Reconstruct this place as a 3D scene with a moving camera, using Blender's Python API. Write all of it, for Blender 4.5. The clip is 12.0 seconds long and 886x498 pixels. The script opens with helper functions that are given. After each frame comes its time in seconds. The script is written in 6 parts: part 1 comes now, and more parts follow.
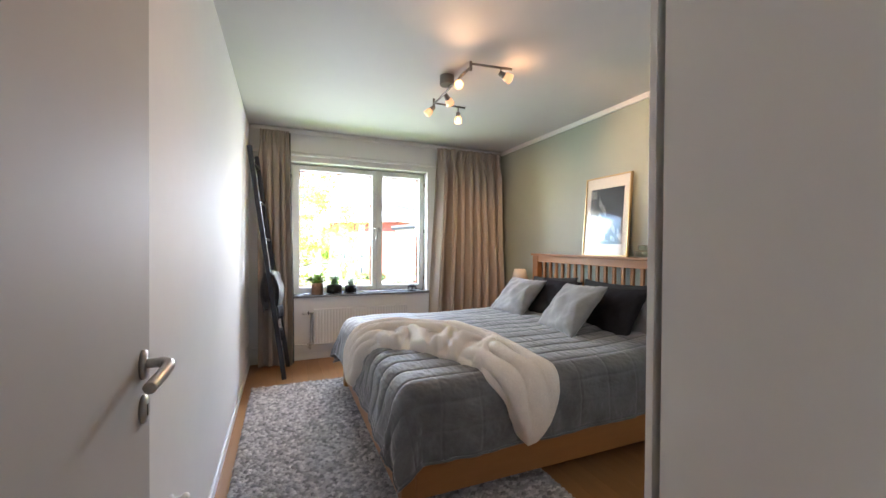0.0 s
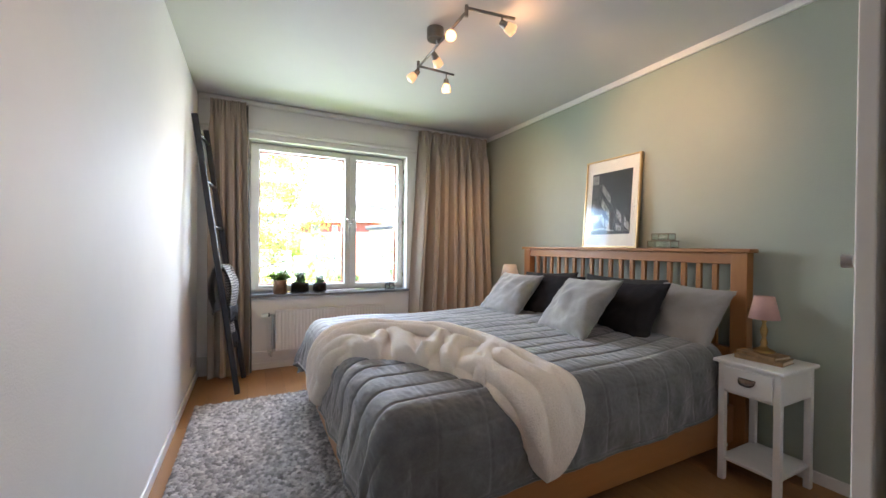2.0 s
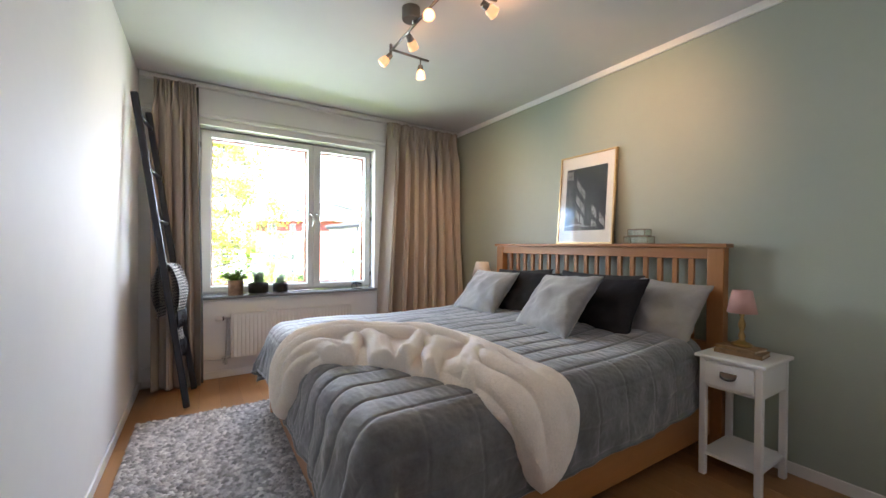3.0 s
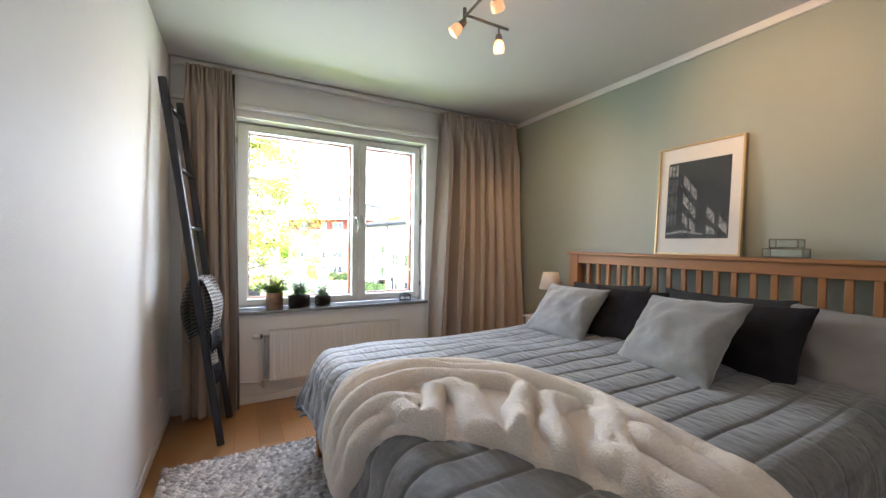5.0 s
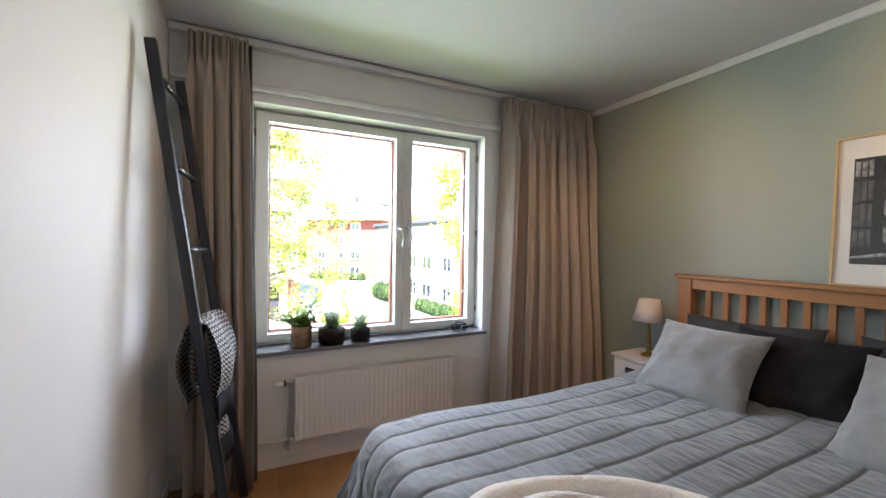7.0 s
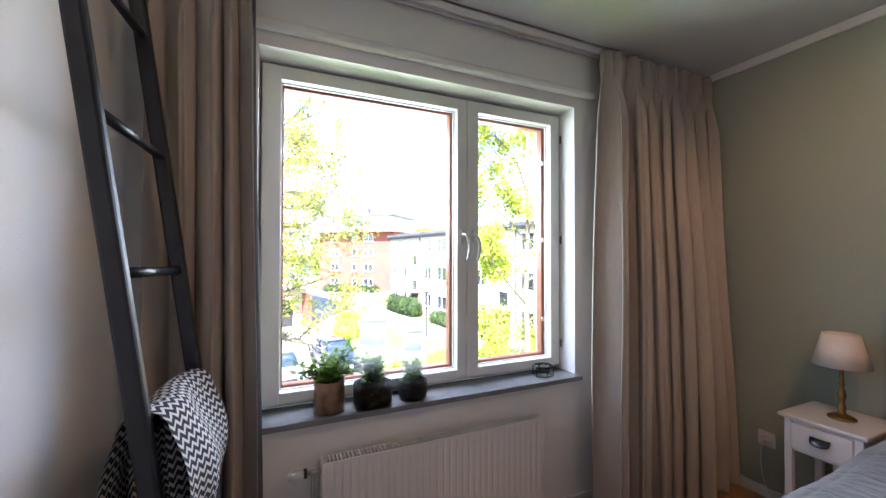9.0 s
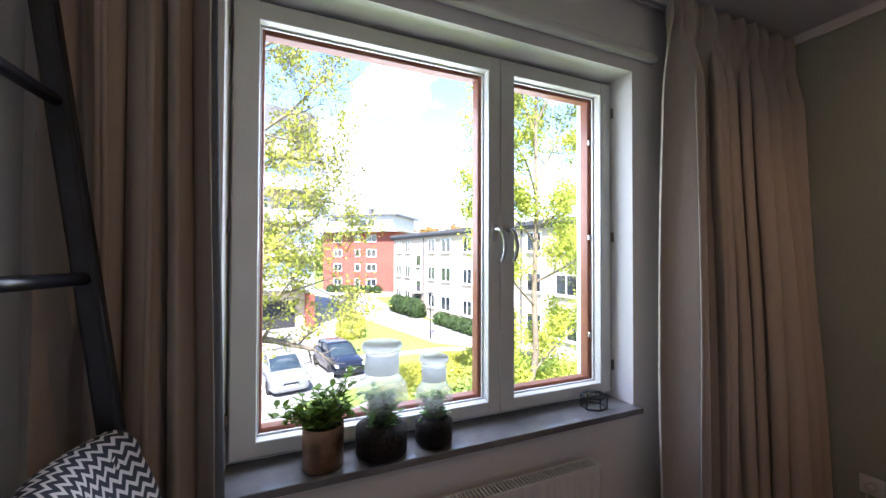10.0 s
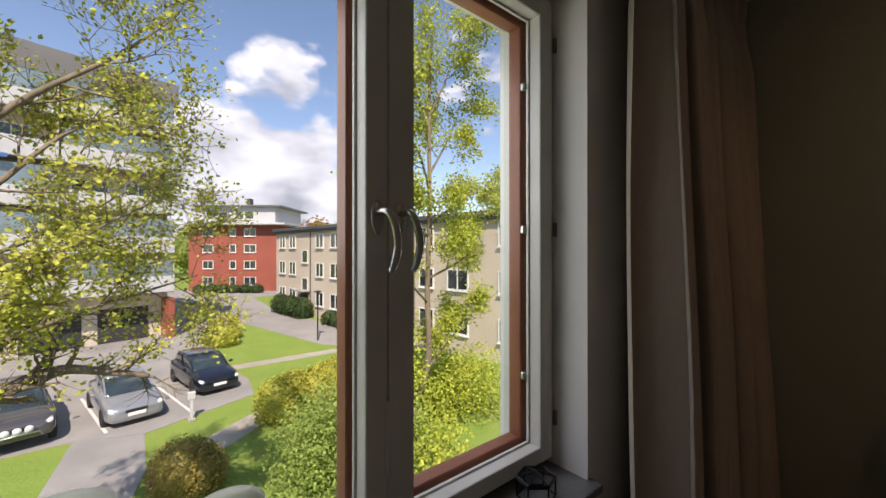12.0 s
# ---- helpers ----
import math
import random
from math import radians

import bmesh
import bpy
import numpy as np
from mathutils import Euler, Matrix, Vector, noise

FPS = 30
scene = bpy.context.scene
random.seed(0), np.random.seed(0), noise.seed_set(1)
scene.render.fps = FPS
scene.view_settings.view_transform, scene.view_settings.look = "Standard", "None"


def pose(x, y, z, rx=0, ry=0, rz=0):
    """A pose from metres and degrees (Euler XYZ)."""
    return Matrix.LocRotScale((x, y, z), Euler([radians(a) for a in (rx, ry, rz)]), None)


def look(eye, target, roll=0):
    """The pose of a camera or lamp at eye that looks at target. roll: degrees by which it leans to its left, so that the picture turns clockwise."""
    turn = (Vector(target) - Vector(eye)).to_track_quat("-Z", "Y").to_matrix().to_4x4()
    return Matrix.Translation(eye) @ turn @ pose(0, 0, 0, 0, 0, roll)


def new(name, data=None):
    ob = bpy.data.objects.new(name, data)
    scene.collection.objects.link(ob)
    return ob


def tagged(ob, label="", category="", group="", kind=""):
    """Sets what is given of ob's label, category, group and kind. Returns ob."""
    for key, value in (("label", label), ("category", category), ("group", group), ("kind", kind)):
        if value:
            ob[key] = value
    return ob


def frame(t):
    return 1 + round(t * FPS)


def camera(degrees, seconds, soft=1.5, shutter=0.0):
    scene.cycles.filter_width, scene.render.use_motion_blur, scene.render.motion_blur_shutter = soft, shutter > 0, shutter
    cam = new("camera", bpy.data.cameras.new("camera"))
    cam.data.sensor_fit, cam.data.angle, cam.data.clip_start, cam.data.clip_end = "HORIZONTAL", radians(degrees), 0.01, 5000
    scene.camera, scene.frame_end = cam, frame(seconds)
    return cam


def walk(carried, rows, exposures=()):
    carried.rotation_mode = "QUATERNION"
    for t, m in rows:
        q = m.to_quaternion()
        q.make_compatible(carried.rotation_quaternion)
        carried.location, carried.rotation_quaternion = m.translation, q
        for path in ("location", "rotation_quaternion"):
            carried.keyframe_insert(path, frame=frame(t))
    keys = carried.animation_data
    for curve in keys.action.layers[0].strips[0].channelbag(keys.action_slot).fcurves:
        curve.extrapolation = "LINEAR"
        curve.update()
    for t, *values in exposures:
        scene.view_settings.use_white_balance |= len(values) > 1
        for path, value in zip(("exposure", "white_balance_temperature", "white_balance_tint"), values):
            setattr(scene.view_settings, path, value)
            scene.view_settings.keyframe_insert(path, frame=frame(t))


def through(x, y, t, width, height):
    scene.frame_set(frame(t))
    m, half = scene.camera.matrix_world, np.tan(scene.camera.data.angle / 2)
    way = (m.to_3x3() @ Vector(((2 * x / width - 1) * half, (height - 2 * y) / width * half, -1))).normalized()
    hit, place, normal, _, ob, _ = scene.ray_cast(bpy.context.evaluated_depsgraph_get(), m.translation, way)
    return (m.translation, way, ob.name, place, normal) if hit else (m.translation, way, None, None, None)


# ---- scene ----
cam = camera(98.3, 12.0)
PATH = [
    (0, (-0.07, -0.01, 1.279), (0.7, 1.836, 1.257), 0.4),
    (0.5, (-0.037, 0.068, 1.263), (0.719, 1.92, 1.246), 0.4),
    (1, (-0.006, 0.199, 1.245), (0.745, 2.053, 1.224), 0.5),
    (1.5, (0.017, 0.341, 1.23), (0.783, 2.188, 1.203), 0.5),
    (2, (0.04, 0.45, 1.185), (0.931, 2.241, 1.172), 0.6),
    (2.5, (0.036, 0.525, 1.171), (1.076, 2.233, 1.154), 0.6),
    (2.7, (0.032, 0.559, 1.16), (1.096, 2.253, 1.146), 0.5),
    (4.5, (0.03, 1.048, 1.184), (1.027, 2.781, 1.166), 0.7),
    (5, (0.03, 1.197, 1.24), (0.971, 2.961, 1.215), 0.7),
    (5.5, (0.045, 1.342, 1.262), (0.967, 3.116, 1.234), 0.7),
    (6, (0.043, 1.533, 1.308), (0.954, 3.314, 1.284), 0.8),
    (6.5, (0.032, 1.745, 1.347), (0.923, 3.536, 1.316), 0.8),
    (7, (0.037, 1.971, 1.364), (0.906, 3.772, 1.337), 0.8),
    (9, (0.062, 2.837, 1.365), (0.876, 4.664, 1.394), 0.1),
    (9.5, (0.105, 3.051, 1.374), (0.91, 4.882, 1.407), 0.1),
    (10, (0.144, 3.259, 1.365), (0.944, 5.092, 1.396), 0.2),
    (10.5, (0.179, 3.449, 1.374), (0.995, 5.274, 1.398), 0.2),
    (11, (0.255, 3.599, 1.373), (1.171, 5.377, 1.386), 0.1),
    (11.5, (0.406, 3.741, 1.382), (1.467, 5.436, 1.395), 0.2),
    (12, (0.54, 3.872, 1.386), (1.813, 5.415, 1.392), -0.0),
]
walk(cam, [(t, look(eye, target, roll)) for t, eye, target, roll in PATH],
     [(0.0, 4.68, 6050, 18), (2.5, 4.62, 6000, 18), (5.0, 4.38, 6100, 18), (7.2, 4.15, 6000, 20), (8.8, 3.95, 5850, 24), (9.5, 3.5, 5850, 26),
      (10.0, 3.0, 5900, 27), (10.5, 2.5, 6100, 28), (10.8, 2.05, 6050, 26), (11.2, 1.55, 6500, 24), (12.0, 1.27, 7200, 25)])

# ---- sky and sun ----
SUN_EL, SUN_AZ = radians(50), radians(206)   # azimuth from +y towards +x
world = bpy.data.worlds.new("world")
scene.world = world
world.use_nodes = True
wn, wl = world.node_tree.nodes, world.node_tree.links
wn.clear()
w_out = wn.new("ShaderNodeOutputWorld")
w_bg = wn.new("ShaderNodeBackground")
w_sky = wn.new("ShaderNodeTexSky")
w_sky.sky_type, w_sky.sun_disc = "NISHITA", False
w_sky.sun_elevation, w_sky.sun_rotation = SUN_EL, SUN_AZ
w_sky.air_density, w_sky.dust_density, w_sky.ozone_density = 1.0, 0.2, 3.0
w_co = wn.new("ShaderNodeTexCoord")
w_map = wn.new("ShaderNodeMapping")
w_map.inputs["Scale"].default_value = (1.0, 1.0, 1.9)
w_map.inputs["Location"].default_value = (0.30, 0.0, 0.12)
w_noise = wn.new("ShaderNodeTexNoise")
w_noise.inputs["Scale"].default_value = 3.6
w_noise.inputs["Detail"].default_value = 9.0
w_noise.inputs["Roughness"].default_value = 0.52
w_ramp = wn.new("ShaderNodeValToRGB")
w_ramp.color_ramp.elements[0].position, w_ramp.color_ramp.elements[1].position = 0.49, 0.55
w_shade = wn.new("ShaderNodeTexNoise")
w_shade.inputs["Scale"].default_value = 7.0
w_shade.inputs["Detail"].default_value = 6.0
w_sramp = wn.new("ShaderNodeValToRGB")
w_sramp.color_ramp.elements[0].position, w_sramp.color_ramp.elements[1].position = 0.35, 0.62
w_sramp.color_ramp.elements[0].color = (2.3, 2.65, 3.3, 1)
w_sramp.color_ramp.elements[1].color = (5.0, 5.4, 6.2, 1)
w_mix = wn.new("ShaderNodeMix")
w_mix.data_type = "RGBA"
wl.new(w_co.outputs["Generated"], w_map.inputs["Vector"])
wl.new(w_map.outputs["Vector"], w_noise.inputs["Vector"])
wl.new(w_map.outputs["Vector"], w_shade.inputs["Vector"])
# one large cumulus low over the houses, thinner cloud elsewhere
w_dot = wn.new("ShaderNodeVectorMath")
w_dot.operation = "DOT_PRODUCT"
w_dot.inputs[1].default_value = (0.262, 0.945, 0.196)
w_blob = wn.new("ShaderNodeMapRange")
w_blob.inputs["From Min"].default_value, w_blob.inputs["From Max"].default_value = 0.957, 0.993
w_blob.inputs["To Min"].default_value, w_blob.inputs["To Max"].default_value = -0.15, 0.15
w_sum = wn.new("ShaderNodeMath")
w_sum.operation = "ADD"
wl.new(w_co.outputs["Generated"], w_dot.inputs[0])
wl.new(w_dot.outputs["Value"], w_blob.inputs["Value"])
wl.new(w_noise.outputs["Fac"], w_sum.inputs[0])
wl.new(w_blob.outputs["Result"], w_sum.inputs[1])
wl.new(w_sum.outputs[0], w_ramp.inputs["Fac"])
wl.new(w_shade.outputs["Fac"], w_sramp.inputs["Fac"])
wl.new(w_ramp.outputs["Color"], w_mix.inputs["Factor"])
wl.new(w_sky.outputs["Color"], w_mix.inputs["A"])
wl.new(w_sramp.outputs["Color"], w_mix.inputs["B"])
wl.new(w_mix.outputs["Result"], w_bg.inputs["Color"])
w_bg.inputs["Strength"].default_value = 0.085
wl.new(w_bg.outputs["Background"], w_out.inputs["Surface"])

sun = new("sun", bpy.data.lights.new("sun", "SUN"))
sun.data.energy, sun.data.angle, sun.data.color = 3.1, radians(0.5), (1.0, 0.95, 0.87)
sun_dir = Vector((math.sin(SUN_AZ) * math.cos(SUN_EL), math.cos(SUN_AZ) * math.cos(SUN_EL), math.sin(SUN_EL)))
sun.matrix_world = look(sun_dir * 60, (0, 0, 0))

# the sky's light in the window opening
win_light = new("window_skylight", bpy.data.lights.new("window_skylight", "AREA"))
win_light.data.shape, win_light.data.size, win_light.data.size_y = "RECTANGLE", 1.48, 0.90
win_light.data.energy, win_light.data.color = 4.3, (0.86, 0.94, 1.0)
win_light.matrix_world = look((0.79, 5.16, 1.70), (0.79, 3.16, 0.30))

# ---- materials ----
def mat(name, color, rough=0.5, metal=0.0, vary=0.08, scale=6.0, bump=0.0, bump_scale=60.0, fine=0.05, color2=None,
        stretch=(1, 1, 1), random_amount=0.0, sheen=0.0, coat=0.0, spec=0.5, emit=None, island=0.0, bump_dist=0.01):
    """A surface with broad and fine variation of its colour, and a fine relief."""
    m = bpy.data.materials.new(name)
    m.use_nodes = True
    nt = m.node_tree
    n, l = nt.nodes, nt.links
    b = n["Principled BSDF"]
    b.inputs["Roughness"].default_value, b.inputs["Metallic"].default_value = rough, metal
    b.inputs["Specular IOR Level"].default_value = spec
    b.inputs["Sheen Weight"].default_value = sheen
    b.inputs["Coat Weight"].default_value = coat
    co = n.new("ShaderNodeTexCoord")
    mp = n.new("ShaderNodeMapping")
    mp.inputs["Scale"].default_value = stretch
    l.new(co.outputs["Object"], mp.inputs["Vector"])
    broad, small = n.new("ShaderNodeTexNoise"), n.new("ShaderNodeTexNoise")
    broad.inputs["Scale"].default_value, broad.inputs["Detail"].default_value = scale, 4
    small.inputs["Scale"].default_value, small.inputs["Detail"].default_value = scale * 12, 5
    l.new(mp.outputs["Vector"], broad.inputs["Vector"])
    l.new(mp.outputs["Vector"], small.inputs["Vector"])
    mix = n.new("ShaderNodeMix")
    mix.data_type = "RGBA"
    c2 = color2 or tuple(max(0.0, c * (1 - 2.2 * vary)) for c in color)
    mix.inputs["A"].default_value = (*color, 1)
    mix.inputs["B"].default_value = (*c2, 1)
    ramp = n.new("ShaderNodeMapRange")
    ramp.inputs["From Min"].default_value, ramp.inputs["From Max"].default_value = 0.3, 0.7
    l.new(broad.outputs["Fac"], ramp.inputs["Value"])
    l.new(ramp.outputs["Result"], mix.inputs["Factor"])
    hsv = n.new("ShaderNodeHueSaturation")
    add = n.new("ShaderNodeMath")
    add.operation = "MULTIPLY_ADD"
    l.new(small.outputs["Fac"], add.inputs[0])
    add.inputs[1].default_value, add.inputs[2].default_value = fine * 4, 1 - fine * 2
    last = add.outputs[0]
    for amount, node, socket in ((random_amount, "ShaderNodeObjectInfo", "Random"), (island, "ShaderNodeNewGeometry", "Random Per Island")):
        if amount:
            info, ma = n.new(node), n.new("ShaderNodeMath")
            ma.operation = "MULTIPLY_ADD"
            ma.inputs[1].default_value = amount
            l.new(info.outputs[socket], ma.inputs[0])
            sub = n.new("ShaderNodeMath")
            sub.operation = "SUBTRACT"
            l.new(last, sub.inputs[0])
            sub.inputs[1].default_value = amount / 2
            l.new(sub.outputs[0], ma.inputs[2])
            last = ma.outputs[0]
    l.new(last, hsv.inputs["Value"])
    l.new(mix.outputs["Result"], hsv.inputs["Color"])
    l.new(hsv.outputs["Color"], b.inputs["Base Color"])
    if bump:
        bn, bp = n.new("ShaderNodeTexNoise"), n.new("ShaderNodeBump")
        bn.inputs["Scale"].default_value, bn.inputs["Detail"].default_value = bump_scale, 4
        bp.inputs["Strength"].default_value, bp.inputs["Distance"].default_value = bump, bump_dist
        l.new(mp.outputs["Vector"], bn.inputs["Vector"])
        l.new(bn.outputs["Fac"], bp.inputs["Height"])
        l.new(bp.outputs["Normal"], b.inputs["Normal"])
    if emit:
        b.inputs["Emission Color"].default_value = (*emit[0], 1)
        b.inputs["Emission Strength"].default_value = emit[1]
    return m


def glass_mat(name, tint=(1, 1, 1), rough=0.0, gloss=0.012):
    """Thin clear glass: mostly see-through, with a mirror gloss that grows at a slant."""
    m = bpy.data.materials.new(name)
    m.use_nodes = True
    n, l = m.node_tree.nodes, m.node_tree.links
    n.clear()
    o, mx, tr, gl, fr = (n.new(k) for k in ("ShaderNodeOutputMaterial", "ShaderNodeMixShader", "ShaderNodeBsdfTransparent", "ShaderNodeBsdfGlossy", "ShaderNodeLayerWeight"))
    tr.inputs["Color"].default_value = (*tint, 1)
    gl.inputs["Roughness"].default_value = rough
    fr.inputs["Blend"].default_value = 0.5
    pw, ml = n.new("ShaderNodeMath"), n.new("ShaderNodeMath")
    pw.operation, ml.operation = "POWER", "MULTIPLY_ADD"
    pw.inputs[1].default_value = 4.0
    ml.inputs[1].default_value, ml.inputs[2].default_value = 0.7, gloss
    l.new(fr.outputs["Facing"], pw.inputs[0])
    l.new(pw.outputs[0], ml.inputs[0])
    l.new(ml.outputs[0], mx.inputs[0])
    l.new(tr.outputs[0], mx.inputs[1])
    l.new(gl.outputs[0], mx.inputs[2])
    l.new(mx.outputs[0], o.inputs[0])
    return m


def leaf_mat(name, c, c2, through=0.35):
    m = mat(name, c, 0.55, vary=0.2, scale=0.6, color2=c2, fine=0.1, island=0.55, spec=0.25)
    n, l = m.node_tree.nodes, m.node_tree.links
    bs, out = n["Principled BSDF"], n["Material Output"]
    tr, mx = n.new("ShaderNodeBsdfTranslucent"), n.new("ShaderNodeMixShader")
    mx.inputs[0].default_value = through
    l.new(bs.inputs["Base Color"].links[0].from_socket, tr.inputs["Color"])
    l.new(bs.outputs[0], mx.inputs[1])
    l.new(tr.outputs[0], mx.inputs[2])
    l.new(mx.outputs[0], out.inputs["Surface"])
    return m


WALL_WHITE = mat("white_wall_paint", (0.80, 0.79, 0.77), 0.68, vary=0.02, scale=1.2, bump=0.12, bump_scale=160, fine=0.01, spec=0.3)
WALL_GREEN = mat("sage_green_paint", (0.335, 0.375, 0.315), 0.55, vary=0.03, scale=1.0, bump=0.12, bump_scale=160, fine=0.012)
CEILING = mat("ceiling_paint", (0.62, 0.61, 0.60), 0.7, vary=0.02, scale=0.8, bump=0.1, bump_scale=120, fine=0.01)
TRIM = mat("white_trim_paint", (0.76, 0.75, 0.73), 0.35, vary=0.03, scale=3, fine=0.012)
FRAME_WHITE = mat("window_frame_paint", (0.70, 0.70, 0.66), 0.35, vary=0.04, scale=5, fine=0.015, bump=0.05, bump_scale=90)
# brown cladding, its colour lifted a little to imitate glare from outside
FRAME_BROWN = mat("glare_lifted_brown_cladding", (0.34, 0.12, 0.065), 0.45, vary=0.1, scale=5, fine=0.03)
SILL = mat("grey_stone_sill", (0.19, 0.195, 0.20), 0.13, vary=0.12, scale=14, fine=0.06)
FLOOR_WOOD = mat("oiled_oak_floor", (0.37, 0.185, 0.07), 0.32, vary=0.12, scale=3.0, color2=(0.29, 0.15, 0.055), stretch=(1, 0.12, 1), fine=0.06, random_amount=0.22, bump=0.08, bump_scale=40)
FLOOR_GAP = mat("dark_floor_joint", (0.07, 0.04, 0.02), 0.8)
OAK = mat("honey_oak", (0.37, 0.17, 0.056), 0.4, vary=0.12, scale=4, color2=(0.28, 0.12, 0.038), stretch=(1, 0.15, 1), fine=0.05, bump=0.06, bump_scale=50)
OAK_UP = mat("honey_oak_upright", (0.37, 0.17, 0.056), 0.4, vary=0.12, scale=4, color2=(0.28, 0.12, 0.038), stretch=(1, 1, 0.15), fine=0.05, bump=0.06, bump_scale=50)
OAK_LONG = mat("honey_oak_lengthwise", (0.37, 0.17, 0.056), 0.4, vary=0.12, scale=4, color2=(0.28, 0.12, 0.038), stretch=(0.15, 1, 1), fine=0.05, bump=0.06, bump_scale=50)
QUILT = mat("grey_velvet_quilt", (0.150, 0.160, 0.167), 0.62, vary=0.2, scale=9, color2=(0.088, 0.094, 0.099), fine=0.10, sheen=0.55, bump=0.35, bump_scale=38, bump_dist=0.006, spec=0.3)
CREAM = mat("cream_fleece", (0.90, 0.835, 0.755), 0.95, vary=0.04, scale=10, fine=0.06, sheen=0.45, bump=0.8, bump_scale=170, bump_dist=0.01, spec=0.05)
PILLOW_GREY = mat("grey_velvet", (0.26, 0.265, 0.265), 0.65, vary=0.11, scale=9, fine=0.07, sheen=0.6, bump=0.2, bump_scale=40, bump_dist=0.006, spec=0.25)
PILLOW_DARK = mat("charcoal_cotton", (0.022, 0.021, 0.023), 0.85, vary=0.15, scale=7, fine=0.05, bump=0.2, bump_scale=50, spec=0.2)
PILLOW_SLATE = mat("slate_cotton", (0.055, 0.056, 0.055), 0.85, vary=0.12, scale=7, fine=0.05, bump=0.2, bump_scale=50, spec=0.2)
PILLOW_LIGHT = mat("pale_grey_cotton", (0.33, 0.315, 0.30), 0.85, vary=0.06, scale=6, fine=0.03, bump=0.15, bump_scale=60, spec=0.2)
SHEET = mat("white_bed_linen", (0.72, 0.69, 0.66), 0.85, vary=0.03, scale=6, fine=0.02, bump=0.15, bump_scale=60)
RUG = mat("woven_wool_rug", (0.68, 0.66, 0.64), 0.95, vary=0.2, scale=30, color2=(0.36, 0.35, 0.36), fine=0.12, island=0.85, bump=0.3, bump_scale=300, spec=0.1)
RUG_BASE = mat("rug_backing", (0.16, 0.155, 0.16), 0.95, vary=0.2, scale=60)
CURTAIN = mat("taupe_linen_curtain", (0.43, 0.375, 0.32), 0.85, vary=0.05, scale=5, fine=0.05, stretch=(1, 1, 0.25), bump=0.12, bump_scale=300, spec=0.15)
CURTAIN_LIN = mat("grey_curtain_lining", (0.09, 0.095, 0.10), 0.85, vary=0.06, scale=5, spec=0.15)
BLACK_WOOD = mat("black_lacquered_wood", (0.012, 0.014, 0.022), 0.32, vary=0.3, scale=9, fine=0.05, bump=0.06, bump_scale=50)
RADIATOR = mat("white_radiator_enamel", (0.74, 0.73, 0.71), 0.35, vary=0.02, scale=4, fine=0.01)
CHROME = mat("brushed_nickel", (0.55, 0.54, 0.52), 0.28, metal=1.0, vary=0.05, scale=20)
STEEL_DARK = mat("dark_brushed_steel", (0.26, 0.24, 0.22), 0.38, metal=1.0, vary=0.05, scale=20)
# light grey door paint, darkened to carry the hall's shade in its colour
DOOR_PAINT = mat("hall_shaded_grey_door", (0.46, 0.455, 0.43), 0.62, vary=0.02, scale=1.5, fine=0.01, spec=0.35)
WARDROBE = mat("white_laminate", (0.85, 0.83, 0.785), 0.45, vary=0.02, scale=1.5, fine=0.01)
CUP_NICKEL = mat("dark_nickel", (0.11, 0.10, 0.095), 0.25, metal=1.0, vary=0.1, scale=20)
# near-black: painted shade for hollows and openings, also black small parts
BLACK_AND_SHADE = mat("black_and_gap_shade", (0.03, 0.03, 0.03), 0.8)
PANE = glass_mat("window_glass", (0.96, 0.985, 0.97))
CLEAR = glass_mat("clear_glass", (0.97, 0.985, 0.975))

# ---- building tools ----
def shaded(me, smooth):
    if smooth:
        for p in me.polygons:
            p.use_smooth = True
    return me


def part(name, bm, material, parent=None, label="", smooth=False):
    """One mesh object out of a bmesh, under a thing or a part."""
    me = bpy.data.meshes.new(name)
    bmesh.ops.recalc_face_normals(bm, faces=bm.faces)
    bm.to_mesh(me)
    bm.free()
    me.materials.append(material)
    shaded(me, smooth)
    ob = new(name, me)
    if parent:
        ob.parent = parent
        ob.matrix_parent_inverse = parent.matrix_basis.inverted()
    if label:
        ob["label"] = label
    return ob


def raw(name, verts, faces, material, parent=None, smooth=False, label=""):
    me = bpy.data.meshes.new(name)
    me.from_pydata(verts, [], faces)
    me.update()
    me.materials.append(material)
    shaded(me, smooth)
    ob = new(name, me)
    if parent:
        ob.parent = parent
        ob.matrix_parent_inverse = parent.matrix_basis.inverted()
    if label:
        ob["label"] = label
    return ob


def thing(name, x, y, z, label, category, group="", rz=0):
    e = tagged(new(name), label, category, group)
    e.empty_display_size = 0.05
    e.matrix_basis = pose(x, y, z, 0, 0, rz)
    return e


def solo(ob, label, category, group="", kind=""):
    return tagged(ob, label, category, group, kind)


def box(x0, x1, y0, y1, z0, z1, bevel=0.0, seg=1, bm=None, m=None):
    out = bm or bmesh.new()
    r = bmesh.ops.create_cube(out, size=1.0)
    mm = Matrix.Translation(((x0 + x1) / 2, (y0 + y1) / 2, (z0 + z1) / 2)) @ Matrix.Diagonal((x1 - x0, y1 - y0, z1 - z0, 1))
    bmesh.ops.transform(out, matrix=(m @ mm) if m else mm, verts=r["verts"])
    if bevel:
        es = {e for v in r["verts"] for e in v.link_edges}
        bmesh.ops.bevel(out, geom=list(es), offset=bevel, segments=seg, affect="EDGES", profile=0.5)
    return out


